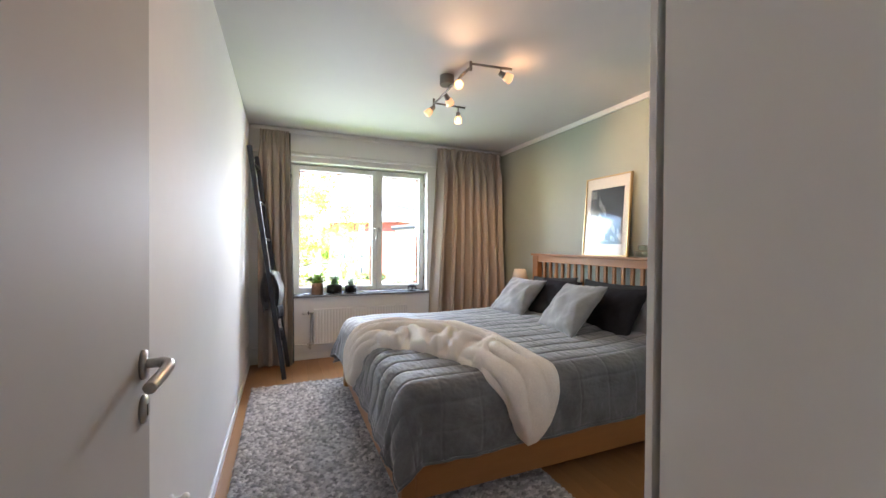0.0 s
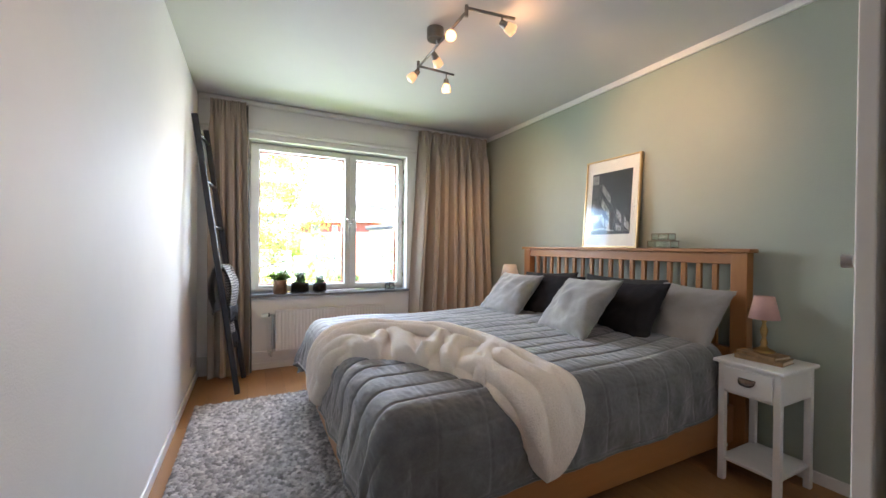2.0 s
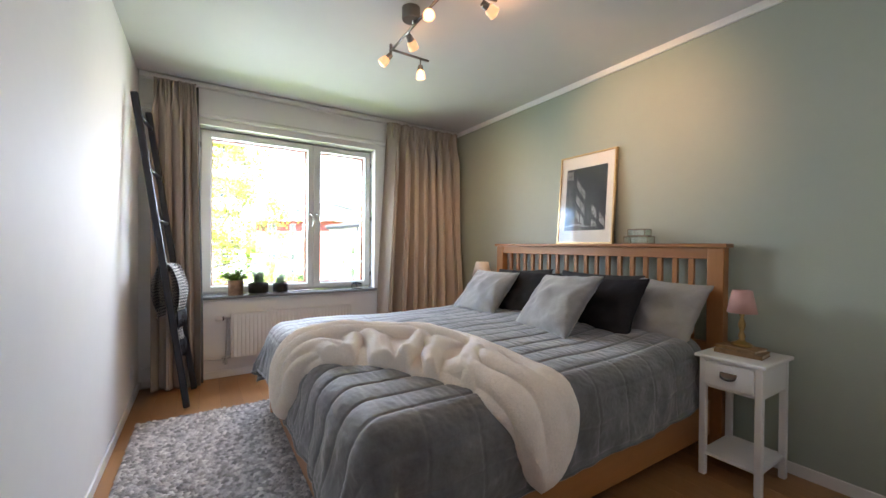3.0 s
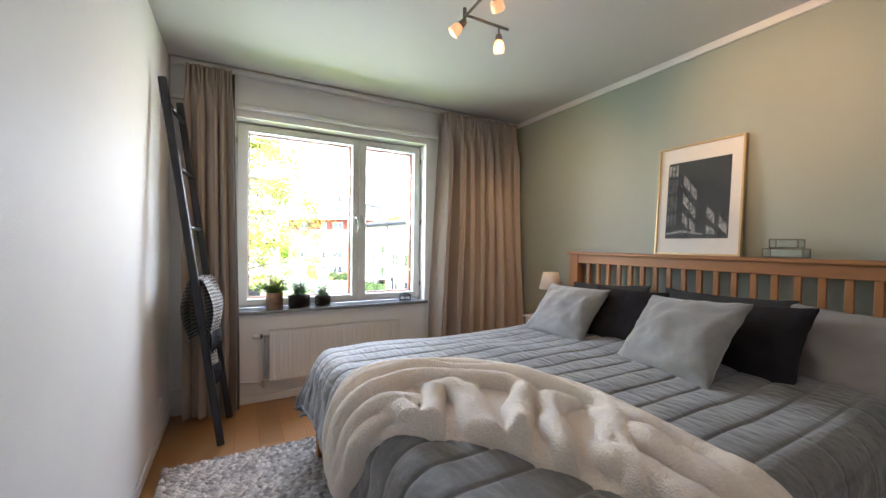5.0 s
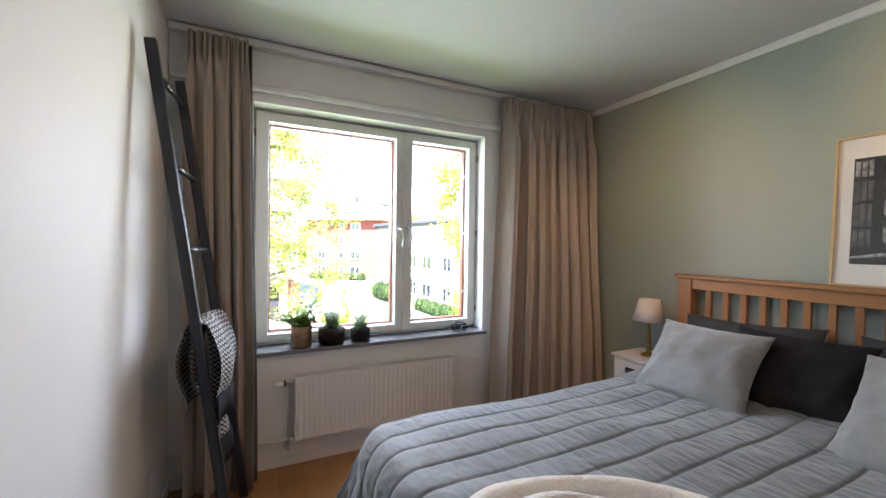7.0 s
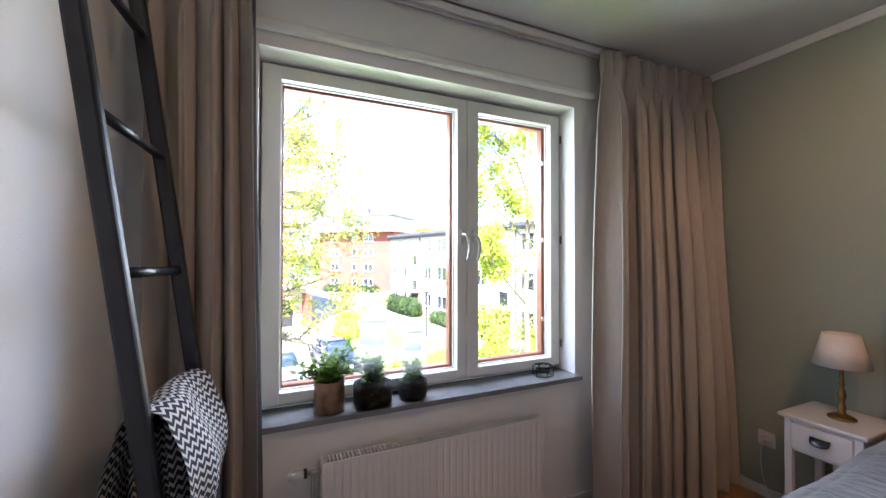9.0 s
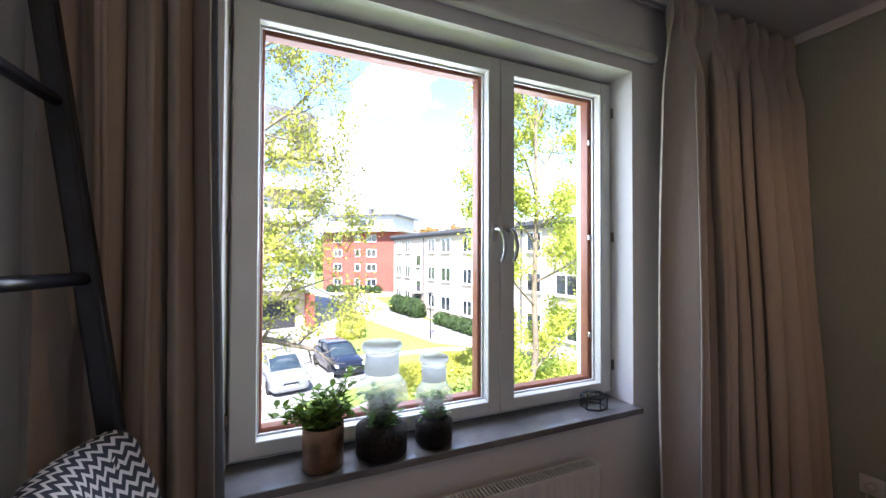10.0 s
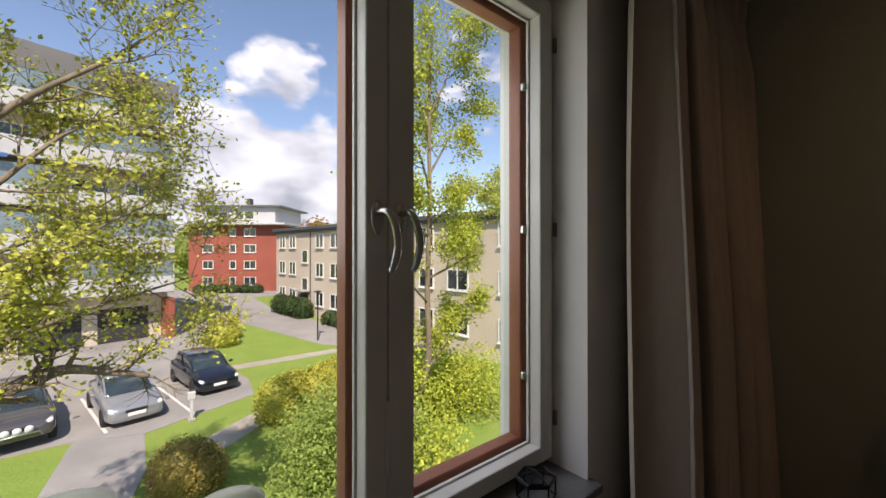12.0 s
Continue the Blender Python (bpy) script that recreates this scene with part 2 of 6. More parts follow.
def rod(a, b, r, r2=None, seg=12, bm=None):
    """A round bar from a to b."""
    out = bm or bmesh.new()
    a, b = Vector(a), Vector(b)
    d = b - a
    m = Matrix.Translation((a + b) / 2) @ d.to_track_quat("Z", "Y").to_matrix().to_4x4()
    bmesh.ops.create_cone(out, cap_ends=True, segments=seg, radius1=r, radius2=r if r2 is None else r2, depth=d.length, matrix=m)
    return out


def lathe(profile, seg=24, bm=None, m=None):
    """A turned body from (radius, height) pairs."""
    out = bm or bmesh.new()
    rings = []
    for r, z in profile:
        ring = []
        for i in range(seg):
            a = 2 * math.pi * i / seg
            v = Vector((r * math.cos(a), r * math.sin(a), z))
            ring.append(out.verts.new(m @ v if m else v))
        rings.append(ring)
    for p, q in zip(rings, rings[1:]):
        for i in range(seg):
            out.faces.new((p[i], p[(i + 1) % seg], q[(i + 1) % seg], q[i]))
    for ring, r in ((rings[0], profile[0][0]), (rings[-1], profile[-1][0])):
        if r > 1e-4:
            out.faces.new(ring)
    bmesh.ops.remove_doubles(out, verts=out.verts, dist=1e-6)
    return out


def tube(points, radius, seg=8, bm=None):
    """A round tube along points; radius is one number or one for each point."""
    out = bm or bmesh.new()
    pts = [Vector(p) for p in points]
    rs = radius if isinstance(radius, (list, tuple)) else [radius] * len(pts)
    rings, up = [], Vector((0.31, 0.17, 0.93)).normalized()
    for i, p in enumerate(pts):
        d = (pts[min(i + 1, len(pts) - 1)] - pts[max(i - 1, 0)]).normalized()
        s = d.cross(up)
        s = s.normalized() if s.length > 1e-3 else d.orthogonal().normalized()
        u = s.cross(d).normalized()
        rings.append([out.verts.new(p + rs[i] * (math.cos(2 * math.pi * k / seg) * s + math.sin(2 * math.pi * k / seg) * u)) for k in range(seg)])
    for p, q in zip(rings, rings[1:]):
        for k in range(seg):
            out.faces.new((p[k], p[(k + 1) % seg], q[(k + 1) % seg], q[k]))
    out.faces.new(rings[0])
    out.faces.new(rings[-1])
    return out


def sheet(nu, nv, f, thick=0.0):
    """A grid of f(u, v) for u, v in 0..1, with a back at the given thickness."""
    pts = [[Vector(f(i / nu, j / nv)) for j in range(nv + 1)] for i in range(nu + 1)]
    verts = [p for row in pts for p in row]
    w = nv + 1
    faces = [(i * w + j, (i + 1) * w + j, (i + 1) * w + j + 1, i * w + j + 1) for i in range(nu) for j in range(nv)]
    if thick:
        n0 = len(verts)
        back = []
        for i in range(nu + 1):
            for j in range(nv + 1):
                du = pts[min(i + 1, nu)][j] - pts[max(i - 1, 0)][j]
                dv = pts[i][min(j + 1, nv)] - pts[i][max(j - 1, 0)]
                nn = du.cross(dv)
                back.append(pts[i][j] - (nn.normalized() if nn.length > 1e-9 else Vector((0, 0, 1))) * thick)
        verts = verts + back
        faces = faces + [tuple(n0 + k for k in reversed(fc)) for fc in faces]
        rim = [i * w for i in range(nu + 1)] + [nu * w + j for j in range(1, nv + 1)] + [i * w + nv for i in range(nu - 1, -1, -1)] + [j for j in range(nv - 1, 0, -1)]
        for a, b in zip(rim, rim[1:] + rim[:1]):
            faces.append((b, a, a + n0, b + n0))
    return verts, faces


def catmull(pts, n=8):
    out = []
    p = [Vector(q) for q in pts]
    for i in range(len(p) - 1):
        p0, p1, p2, p3 = p[max(i - 1, 0)], p[i], p[i + 1], p[min(i + 2, len(p) - 1)]
        for k in range(n):
            t = k / n
            out.append(0.5 * ((2 * p1) + (p2 - p0) * t + (2 * p0 - 5 * p1 + 4 * p2 - p3) * t * t + (3 * p1 - p0 - 3 * p2 + p3) * t ** 3))
    out.append(p[-1])
    return out


def smoothstep(a, b, x):
    t = min(1.0, max(0.0, (x - a) / (b - a)))
    return t * t * (3 - 2 * t)

# ---- the room: x from the left wall to the green wall, y from the door to the window ----
XL, XR, YD, YW, ZC = -0.40, 2.62, 0.02, 4.47, 2.51
WX0, WX1, WZ0, WZ1 = 0.008, 1.583, 0.69, 2.18      # window opening


def setting(name, bm, material, label, category):
    return tagged(part(name, bm, material), label, category, kind="structure")


setting("wall_west", box(XL - 0.12, XL, -1.6, YW, 0, ZC), WALL_WHITE, "smooth white painted bedroom wall", "wall")
setting("wall_east", box(XR, XR + 0.12, -1.6, YW, 0, ZC), WALL_GREEN, "sage green painted wall behind the bed", "wall")
b = box(XL - 0.12, WX0, YW, YW + 0.34, -0.2, ZC + 0.1)
box(WX1, XR + 0.12, YW, YW + 0.34, -0.2, ZC + 0.1, bm=b)
box(WX0, WX1, YW, YW + 0.34, -0.2, WZ0, bm=b)
box(WX0, WX1, YW, YW + 0.34, WZ1, ZC + 0.1, bm=b)
setting("wall_north", b, WALL_WHITE, "white painted wall round the window", "wall")
setting("wall_south", box(XL - 0.12, XR + 0.12, -1.72, -1.6, 0, ZC), WALL_WHITE, "white painted hallway wall", "wall")
b = box(0.62, XR, YD - 0.10, YD, 0, ZC)
box(XL, 0.62, YD - 0.10, YD, 2.09, ZC, bm=b)
setting("wall_door", b, WALL_WHITE, "white painted wall with the bedroom doorway", "wall")
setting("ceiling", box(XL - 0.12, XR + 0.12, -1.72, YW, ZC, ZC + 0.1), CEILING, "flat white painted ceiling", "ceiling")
subfloor = setting("floor", box(XL - 0.12, XR + 0.12, -1.72, YW, -0.2, -0.004), FLOOR_GAP, "oiled oak strip floor", "floor")
setting("crown_moulding", box(XR - 0.022, XR - 0.001, YD, YW, 2.462, ZC - 0.001, 0.006, 2), TRIM, "white moulding along the green wall", "moulding")


def baseboard(name, x0, x1, y0, y1):
    b = box(x0, x1, y0, y1, 0, 0.062, 0.005, 2)
    return setting(name, b, TRIM, "white painted wooden baseboard", "baseboard")


baseboard("baseboard_west", XL, XL + 0.013, 0.0, YW - 0.001)
baseboard("baseboard_east", XR - 0.014, XR, 0.70, YW - 0.015)
baseboard("baseboard_north", XL + 0.015, XR - 0.016, YW - 0.013, YW)

# sill and window
sill = setting("window_sill", box(WX0 - 0.002, WX1 + 0.02, 4.432, 4.63, 0.686, 0.711, 0.004, 2), SILL, "polished grey stone window sill", "sill")
FY0, FY1 = 4.632, 4.76     # outer frame, behind the casements
window = tagged(new("window_1"), "white two-sash wooden window with brown outer cladding, closed", "window", kind="structure")
window.matrix_basis = pose(0.79, FY0, 0.71)
b = box(WX0, 0.05, FY0, FY1, 0.712, WZ1)
box(1.545, WX1, FY0, FY1, 0.712, WZ1, bm=b)
box(0.05, 1.545, FY0, FY1, 0.712, 0.75, bm=b)
box(0.05, 1.545, FY0, FY1, 2.14, WZ1, bm=b)
box(0.955, 0.995, FY0, FY1, 0.75, 2.14, bm=b)
part("window_frame", b, FRAME_WHITE, window)


def casement(x0, x1, gx0, gx1):
    """A casement: white inner frame, brown outer frame and a pane."""
    z0, z1, gz0, gz1 = 0.735, 2.165, 0.782, 2.108
    y0, y1 = 4.585, 4.628
    b = box(x0, gx0, y0, y1, z0, z1, 0.004, 2)
    box(gx1, x1, y0, y1, z0, z1, 0.004, 2, bm=b)
    box(gx0 - 0.003, gx1 + 0.003, y0 + 0.001, y1, z0, gz0, 0.004, 2, bm=b)
    box(gx0 - 0.003, gx1 + 0.003, y0 + 0.001, y1, gz1, z1, 0.004, 2, bm=b)
    s = part("casement", b, FRAME_WHITE, window)
    bw, o0, o1 = 0.012, y1 + 0.024, y1 + 0.075
    b = box(gx0 - 0.02, gx0 + bw, o0, o1, z0 + 0.01, z1 - 0.01, 0.004, 1)
    box(gx1 - bw, gx1 + 0.02, o0, o1, z0 + 0.01, z1 - 0.01, 0.004, 1, bm=b)
    box(gx0 + bw - 0.002, gx1 - bw + 0.002, o0 + 0.001, o1, z0 + 0.01, gz0 + bw, 0.004, 1, bm=b)
    box(gx0 + bw - 0.002, gx1 - bw + 0.002, o0 + 0.001, o1, gz1 - bw, z1 - 0.01, 0.004, 1, bm=b)
    part("outer_casement", b, FRAME_BROWN, s, "reddish brown outer casement")
    b = box(gx0 - 0.012, gx0 + 0.005, y1, y1 + 0.008, gz0 - 0.012, gz1 + 0.012)
    box(gx1 - 0.005, gx1 + 0.012, y1, y1 + 0.008, gz0 - 0.012, gz1 + 0.012, bm=b)
    box(gx0 + 0.005, gx1 - 0.005, y1, y1 + 0.008, gz0 - 0.012, gz0 + 0.005, bm=b)
    box(gx0 + 0.005, gx1 - 0.005, y1, y1 + 0.008, gz1 - 0.005, gz1 + 0.012, bm=b)
    part("glazing_bead", b, TRIM, s, "white glazing bead")
    p = part("pane", box(gx0 + 0.01, gx1 - 0.01, y1 + 0.045, y1 + 0.049, gz0 + 0.01, gz1 - 0.01), PANE, s)
    p.visible_shadow = False
    return s


casement_l = casement(0.018, 0.9745, 0.093, 0.921)
casement_r = casement(0.9770, 1.577, 1.044, 1.515)


def window_handle(x, z, owner):
    """A chrome casement handle: oval plate, neck and a grip bent downwards."""
    y = 4.585
    b = lathe([(0.0, 0), (0.016, 0), (0.016, 0.004), (0.013, 0.008), (0.0, 0.008)], 20, m=Matrix.Translation((x, y, z - 0.01)) @ pose(0, 0, 0, 90) @ Matrix.Diagonal((1, 2.3, 1, 1)))
    h = part("handle", b, CHROME, owner, "chrome window handle", smooth=True)
    path = catmull([(x, y - 0.004, z), (x, y - 0.03, z + 0.001), (x + 0.003, y - 0.047, z - 0.006), (x + 0.012, y - 0.053, z - 0.03), (x + 0.019, y - 0.052, z - 0.07), (x + 0.016, y - 0.045, z - 0.105), (x + 0.010, y - 0.040, z - 0.125)], 5)
    part("grip", tube(path, [0.008 if i < 10 else 0.0085 - 0.003 * max(0, i - 24) / 8 for i in range(len(path))], 10), CHROME, h, smooth=True)


window_handle(0.947, 1.466, casement_l)
window_handle(1.003, 1.466, casement_r)
for owner, xh in ((casement_l, 0.012), (casement_r, 1.579)):
    for zh in (2.03, 1.45, 0.86):
        part("hinge", rod((xh, 4.578, zh - 0.022), (xh, 4.578, zh + 0.022), 0.006, seg=10), STEEL_DARK, owner, "small steel hinge", smooth=True)
for zc in (1.90, 1.45, 0.99):
    part("bolt", box(1.497, 1.513, 4.636, 4.65, zc - 0.012, zc + 0.012, 0.003), CHROME, casement_r, "small steel coupling bolt")
b = box(0.969, 0.979, 4.578, 4.585, 0.90, 1.06, 0.002)
box(0.962, 0.992, 4.576, 4.583, 1.045, 1.062, 0.003, bm=b)
part("catch", b, FRAME_WHITE, casement_l, "white painted ventilation catch")

# white ledge over the window, and the curtain track under the ceiling
b = box(XL + 0.005, 1.705, 4.425, YW - 0.001, 2.232, 2.272, 0.014, 3)
box(XL + 0.002, 1.69, 4.452, YW - 0.001, 2.274, 2.50, 0.002, 1, bm=b)
setting("window_ledge", b, WALL_WHITE, "white rounded ledge over the window", "ledge")
track = thing("curtain_track", 1.1, 4.36, 2.464, "white double curtain track on the ceiling", "curtain rail")
for i, yy in enumerate((4.402, 4.434)):
    b = box(XL + 0.01, XR - 0.03, yy - 0.012, yy - 0.004, 2.464, ZC - 0.0005, 0.002)
    box(XL + 0.01, XR - 0.03, yy + 0.004, yy + 0.012, 2.487, ZC - 0.0005, 0.002, bm=b)
    box(XL + 0.01, XR - 0.03, yy - 0.012, yy + 0.012, 2.499, ZC - 0.0005, bm=b)
    part("track", b, TRIM, track)

# ---- the bed ----
bed = thing("bed", 1.5, 2.575, 0, "wide honey oak bed with a slatted headboard", "bed")
HB0, HB1 = 1.60, 3.55
for y0 in (HB0, HB1 - 0.085):
    part("post", box(2.500, 2.565, y0, y0 + 0.085, 0, 1.166, 0.004, 2), OAK_UP, bed)
part("top_cap", box(2.483, 2.580, HB0 - 0.018, HB1 + 0.018, 1.167, 1.190, 0.006, 3), OAK, bed)
part("top_rail", box(2.508, 2.550, HB0 + 0.085, HB1 - 0.085, 1.100, 1.1665, 0.003, 2), OAK, bed)
part("lower_rail", box(2.510, 2.548, HB0 + 0.085, HB1 - 0.085, 0.42, 0.62, 0.003, 2), OAK, bed)
N_SLAT = 18
for i in range(N_SLAT):
    yc = HB0 + 0.085 + (HB1 - HB0 - 0.17) * (i + 1) / (N_SLAT + 1)
    part("slat", box(2.518, 2.540, yc - 0.0155, yc + 0.0155, 0.62, 1.100, 0.002), OAK_UP, bed)
for y0 in (1.655, 3.465):
    part("side_rail", box(0.50, 2.50, y0, y0 + 0.028, 0.095, 0.30, 0.004, 2), OAK_LONG, bed)
part("foot_rail", box(0.43, 0.46, 1.725, 3.425, 0.095, 0.30, 0.004, 2), OAK, bed)
for y0 in (1.655, 3.425):
    part("leg", box(0.43, 0.50, y0, y0 + 0.068, 0, 0.30, 0.004, 2), OAK_UP, bed)
b = bmesh.new()
for i in range(9):
    box(0.56 + i * 0.21, 0.64 + i * 0.21, 1.69, 3.46, 0.262, 0.280, bm=b)
part("slat_base", b, OAK, bed)

solo(part("mattress", box(0.475, 2.492, 1.70, 3.45, 0.281, 0.575, 0.05, 4), SHEET, smooth=True), "white mattress with a fitted sheet on the oak bed", "mattress")

# quilt: flat cloth coordinates wrapped over the mattress
QX0, QY0, QY1, QTOP, QR = 0.515, 1.735, 3.435, 0.612, 0.095


def cloth_point(cx, cy, lift=0.0):
    """The place on the covered bed of the flat cloth coordinate (cx, cy)."""
    px, py = max(cx, QX0), min(max(cy, QY0), QY1)
    ox, oy = cx - px, cy - py
    d = math.hypot(ox, oy)
    crown = 0.018 * math.sin(math.pi * min(1, max(0, (py - QY0) / (QY1 - QY0)))) + 0.012 * noise.noise((px * 2.2, py * 2.2, 3.0))
    head = 0.035 * smoothstep(1.7, 2.3, px)
    z = QTOP + crown + head
    if d < 1e-6:
        return Vector((px, py, z + lift)), Vector((0, 0, 1))
    nx, ny = ox / d, oy / d
    a = min(d / QR, math.pi / 2)
    out = QR * math.sin(a)
    drop = QR * (1 - math.cos(a)) + max(0.0, d - QR * math.pi / 2)
    hang = smoothstep(0.08, 0.40, d)
    along = (cx * abs(ny) + cy * abs(nx)) + 1.4 * math.atan2(ny, nx)
    corner = min(abs(ox), abs(oy)) / max(d, 1e-6)
    wave = 0.008 * noise.noise((along * 7, d * 3, 21.0)) + 0.004 * math.sin(along * 13 + 1.3) + 0.045 * corner * math.sin(along * 6.5 + 0.8)
    out += hang * (0.012 + 0.035 * abs(nx) + 0.075 * corner) + hang * wave
    n = Vector((nx * math.sin(a), ny * math.sin(a), math.cos(a)))
    return Vector((px + nx * out, py + ny * out, z - drop)) + n * lift, n


def quilt_f(u, v):
    cx = 2.33 - u * (2.33 - (QX0 - 0.345))
    cy = QY0 - 0.385 + v * (QY1 - QY0 + 0.77)
    # rounded foot corners
    ex, ey = min(0.0, cx - QX0) / 0.345, (cy - min(max(cy, QY0), QY1)) / 0.385
    h = math.hypot(ex, ey)
    gx, gy = cx, cy
    if ex < 0 and abs(ey) > 0:
        k = max(-ex, abs(ey)) / h
        k = 1 - 0.30 * (1 - k)
        gx, gy = QX0 + ex * 0.345 * k, min(max(cy, QY0), QY1) + ey * 0.385 * k
    w = 0.008 * noise.noise((cx * 5, cy * 5, 1.0))
    sx, sy = abs(math.sin(math.pi * (cx + w) / 0.205)), abs(math.sin(math.pi * (cy + w) / 0.124))
    drop = min(1.0, 1.6 * max(-ex, abs(ey)))
    slack = 1 - 0.35 * drop
    puff = slack * (0.0068 * min(1.0, sy * 4.5) ** 0.6 * (0.5 - 0.4 * drop + (0.5 + 0.4 * drop) * min(1.0, sx * 7.0) ** 0.6) + 0.003 * sy)
    pull = noise.noise((cx * (26 - 10 * drop) + 0.7 * w / 0.008, cy * (9 + 8 * drop), 7.0))
    crease = (0.0036 * (0.5 - abs(pull)) + 0.0022 * noise.noise((cx * (60 - 22 * drop), cy * (18 + 18 * drop), 9.0))) * min(1.0, sy * 1.6) + 0.0085 * noise.noise((cx * 3.5, cy * 4.5, 5.0)) + 0.012 * drop * noise.noise((cx * 11, cy * 11, 13.0))
    return cloth_point(gx, gy, 0.012 + puff + crease)[0]


vs, fs = sheet(360, 400, quilt_f)
quilt = solo(raw("quilt", vs, fs, QUILT, smooth=True), "grey velvet quilted bedspread draped over the bed", "bedspread")
hem_line = [quilt_f(i / 120, 0) for i in range(120)] + [quilt_f(1, j / 160) for j in range(160)] + [quilt_f(1 - i / 120, 1) for i in range(121)]
part("hem", tube(hem_line, 0.0065, 6), QUILT, quilt, smooth=True)

# the cream fleece throw, gathered into long rolls across the quilt, between its far and its near edge
FAR_EDGE = catmull([(0.20, 2.60, 0), (0.33, 2.73, 0), (0.46, 2.83, 0), (0.63, 2.90, 0), (0.81, 2.88, 0), (1.02, 2.77, 0), (1.16, 2.60, 0), (1.22, 2.40, 0), (1.25, 2.18, 0), (1.28, 1.97, 0), (1.31, 1.80, 0), (1.29, 1.62, 0), (1.22, 1.46, 0), (1.13, 1.34, 0)], 12)
NEAR_EDGE = catmull([(0.19, 2.50, 0), (0.32, 2.43, 0), (0.45, 2.33, 0), (0.53, 2.25, 0), (0.62, 2.18, 0), (0.69, 2.08, 0), (0.75, 1.98, 0), (0.80, 1.90, 0), (0.85, 1.83, 0), (0.87, 1.75, 0), (0.87, 1.66, 0), (0.93, 1.55, 0), (1.01, 1.44, 0), (1.08, 1.33, 0)], 12)
TL = len(FAR_EDGE) - 1
# folds along the throw (from, to, place across, sway, phase, half width, height) and across it (place, slant, from, to, half width, height)
LONG_FOLDS = [(0.0, 0.74, 0.09, 0.02, 0.3, 0.046, 0.036), (0.0, 0.62, 0.26, 0.03, 1.2, 0.056, 0.062), (0.02, 0.50, 0.46, 0.04, 2.0, 0.058, 0.068), (0.0, 0.27, 0.66, 0.03, 0.6, 0.050, 0.060), (0.0, 0.20, 0.86, 0.03, 2.6, 0.046, 0.046),
              (0.60, 1.0, 0.20, 0.05, 3.1, 0.070, 0.044), (0.64, 1.0, 0.48, 0.05, 4.0, 0.072, 0.056), (0.58, 1.0, 0.80, 0.04, 4.6, 0.070, 0.050)]
CROSS_FOLDS = [(0.215, 0.16, 0.60, 1.0, 0.060, 0.052), (0.270, -0.22, 0.56, 1.0, 0.056, 0.062), (0.325, 0.26, 0.52, 1.0, 0.064, 0.068), (0.380, -0.20, 0.52, 1.0, 0.056, 0.058), (0.432, 0.24, 0.44, 0.96, 0.060, 0.072),
               (0.486, -0.26, 0.34, 1.0, 0.056, 0.062), (0.540, 0.22, 0.28, 1.0, 0.062, 0.066), (0.592, -0.24, 0.14, 0.86, 0.056, 0.054), (0.645, 0.20, 0.34, 1.0, 0.060, 0.046)]


def throw_f(u, v):
    k = u * TL
    i = min(int(k), TL - 1)
    a, b = FAR_EDGE[i].lerp(FAR_EDGE[i + 1], k - i), NEAR_EDGE[i].lerp(NEAR_EDGE[i + 1], k - i)
    across = b - a
    mid = smoothstep(0.10, 0.30, u) * (1 - smoothstep(0.64, 0.78, u))
    wide, run = across.length, u * 1.95
    r = v * wide
    total = 0.0
    for f0, f1, at, sway, phase, half, tall in LONG_FOLDS:
        mid_r = wide * (at + sway * math.sin(u * 6.5 + phase)) + 0.012 * noise.noise((run * 6, phase, 3.0))
        hw = half * (0.9 + 0.35 * noise.noise((run * 4, phase, 9.0)))
        k = 1 - ((r - mid_r) / hw) ** 2
        if k > 0:
            total += (tall * k ** 0.6 * smoothstep(f0 - 0.05, f0 + 0.05, u) * (1 - smoothstep(f1 - 0.08, f1 + 0.05, u))) ** 6
    for c0, slant, v0, v1, half, tall in CROSS_FOLDS:
        mid_s = c0 * 1.95 + 0.26 * slant * math.sin(4.4 * (v - 0.55) + 19 * c0) + 0.035 * noise.noise((r * 5, c0 * 30, 5.0))
        k = 1 - ((run - mid_s) / (half * (1.0 + 0.35 * noise.noise((r * 6, c0 * 50, 8.0))))) ** 2
        if k > 0:
            total += (tall * k ** 0.58 * (0.9 + 0.45 * noise.noise((r * 8, c0 * 40, 2.0))) * smoothstep(v0 - 0.12, v0 + 0.10, v) * (1 - smoothstep(v1 - 0.08, v1 + 0.10, v))) ** 6
    fold = total ** (1 / 6)
    rim = min(1.0, r / 0.05, (wide - r) / 0.05, 16 * u + 0.05, 14 * (1 - u) + 0.05)
    rim = math.sqrt(max(0.0, rim * (2 - rim)))
    soft = 0.016 * noise.noise((run * 5, r * 6, 2.0)) + 0.0020 * noise.noise((run * 60, r * 60, 6.0))
    lift = 0.010 + rim * (0.030 + fold + soft + 0.014 * mid * math.sin(math.pi * v))
    q = a + across * v + across.normalized() * (0.030 * noise.noise((u * 9, v * 2.0, 12.0)) * (1.4 - rim) + 0.38 * fold * rim)
    return cloth_point(q.x, q.y, lift)[0]


vs, fs = sheet(380, 200, throw_f, 0.0)
solo(raw("throw_blanket", vs, fs, CREAM, smooth=True), "crumpled cream fleece throw lying over the quilt", "blanket")


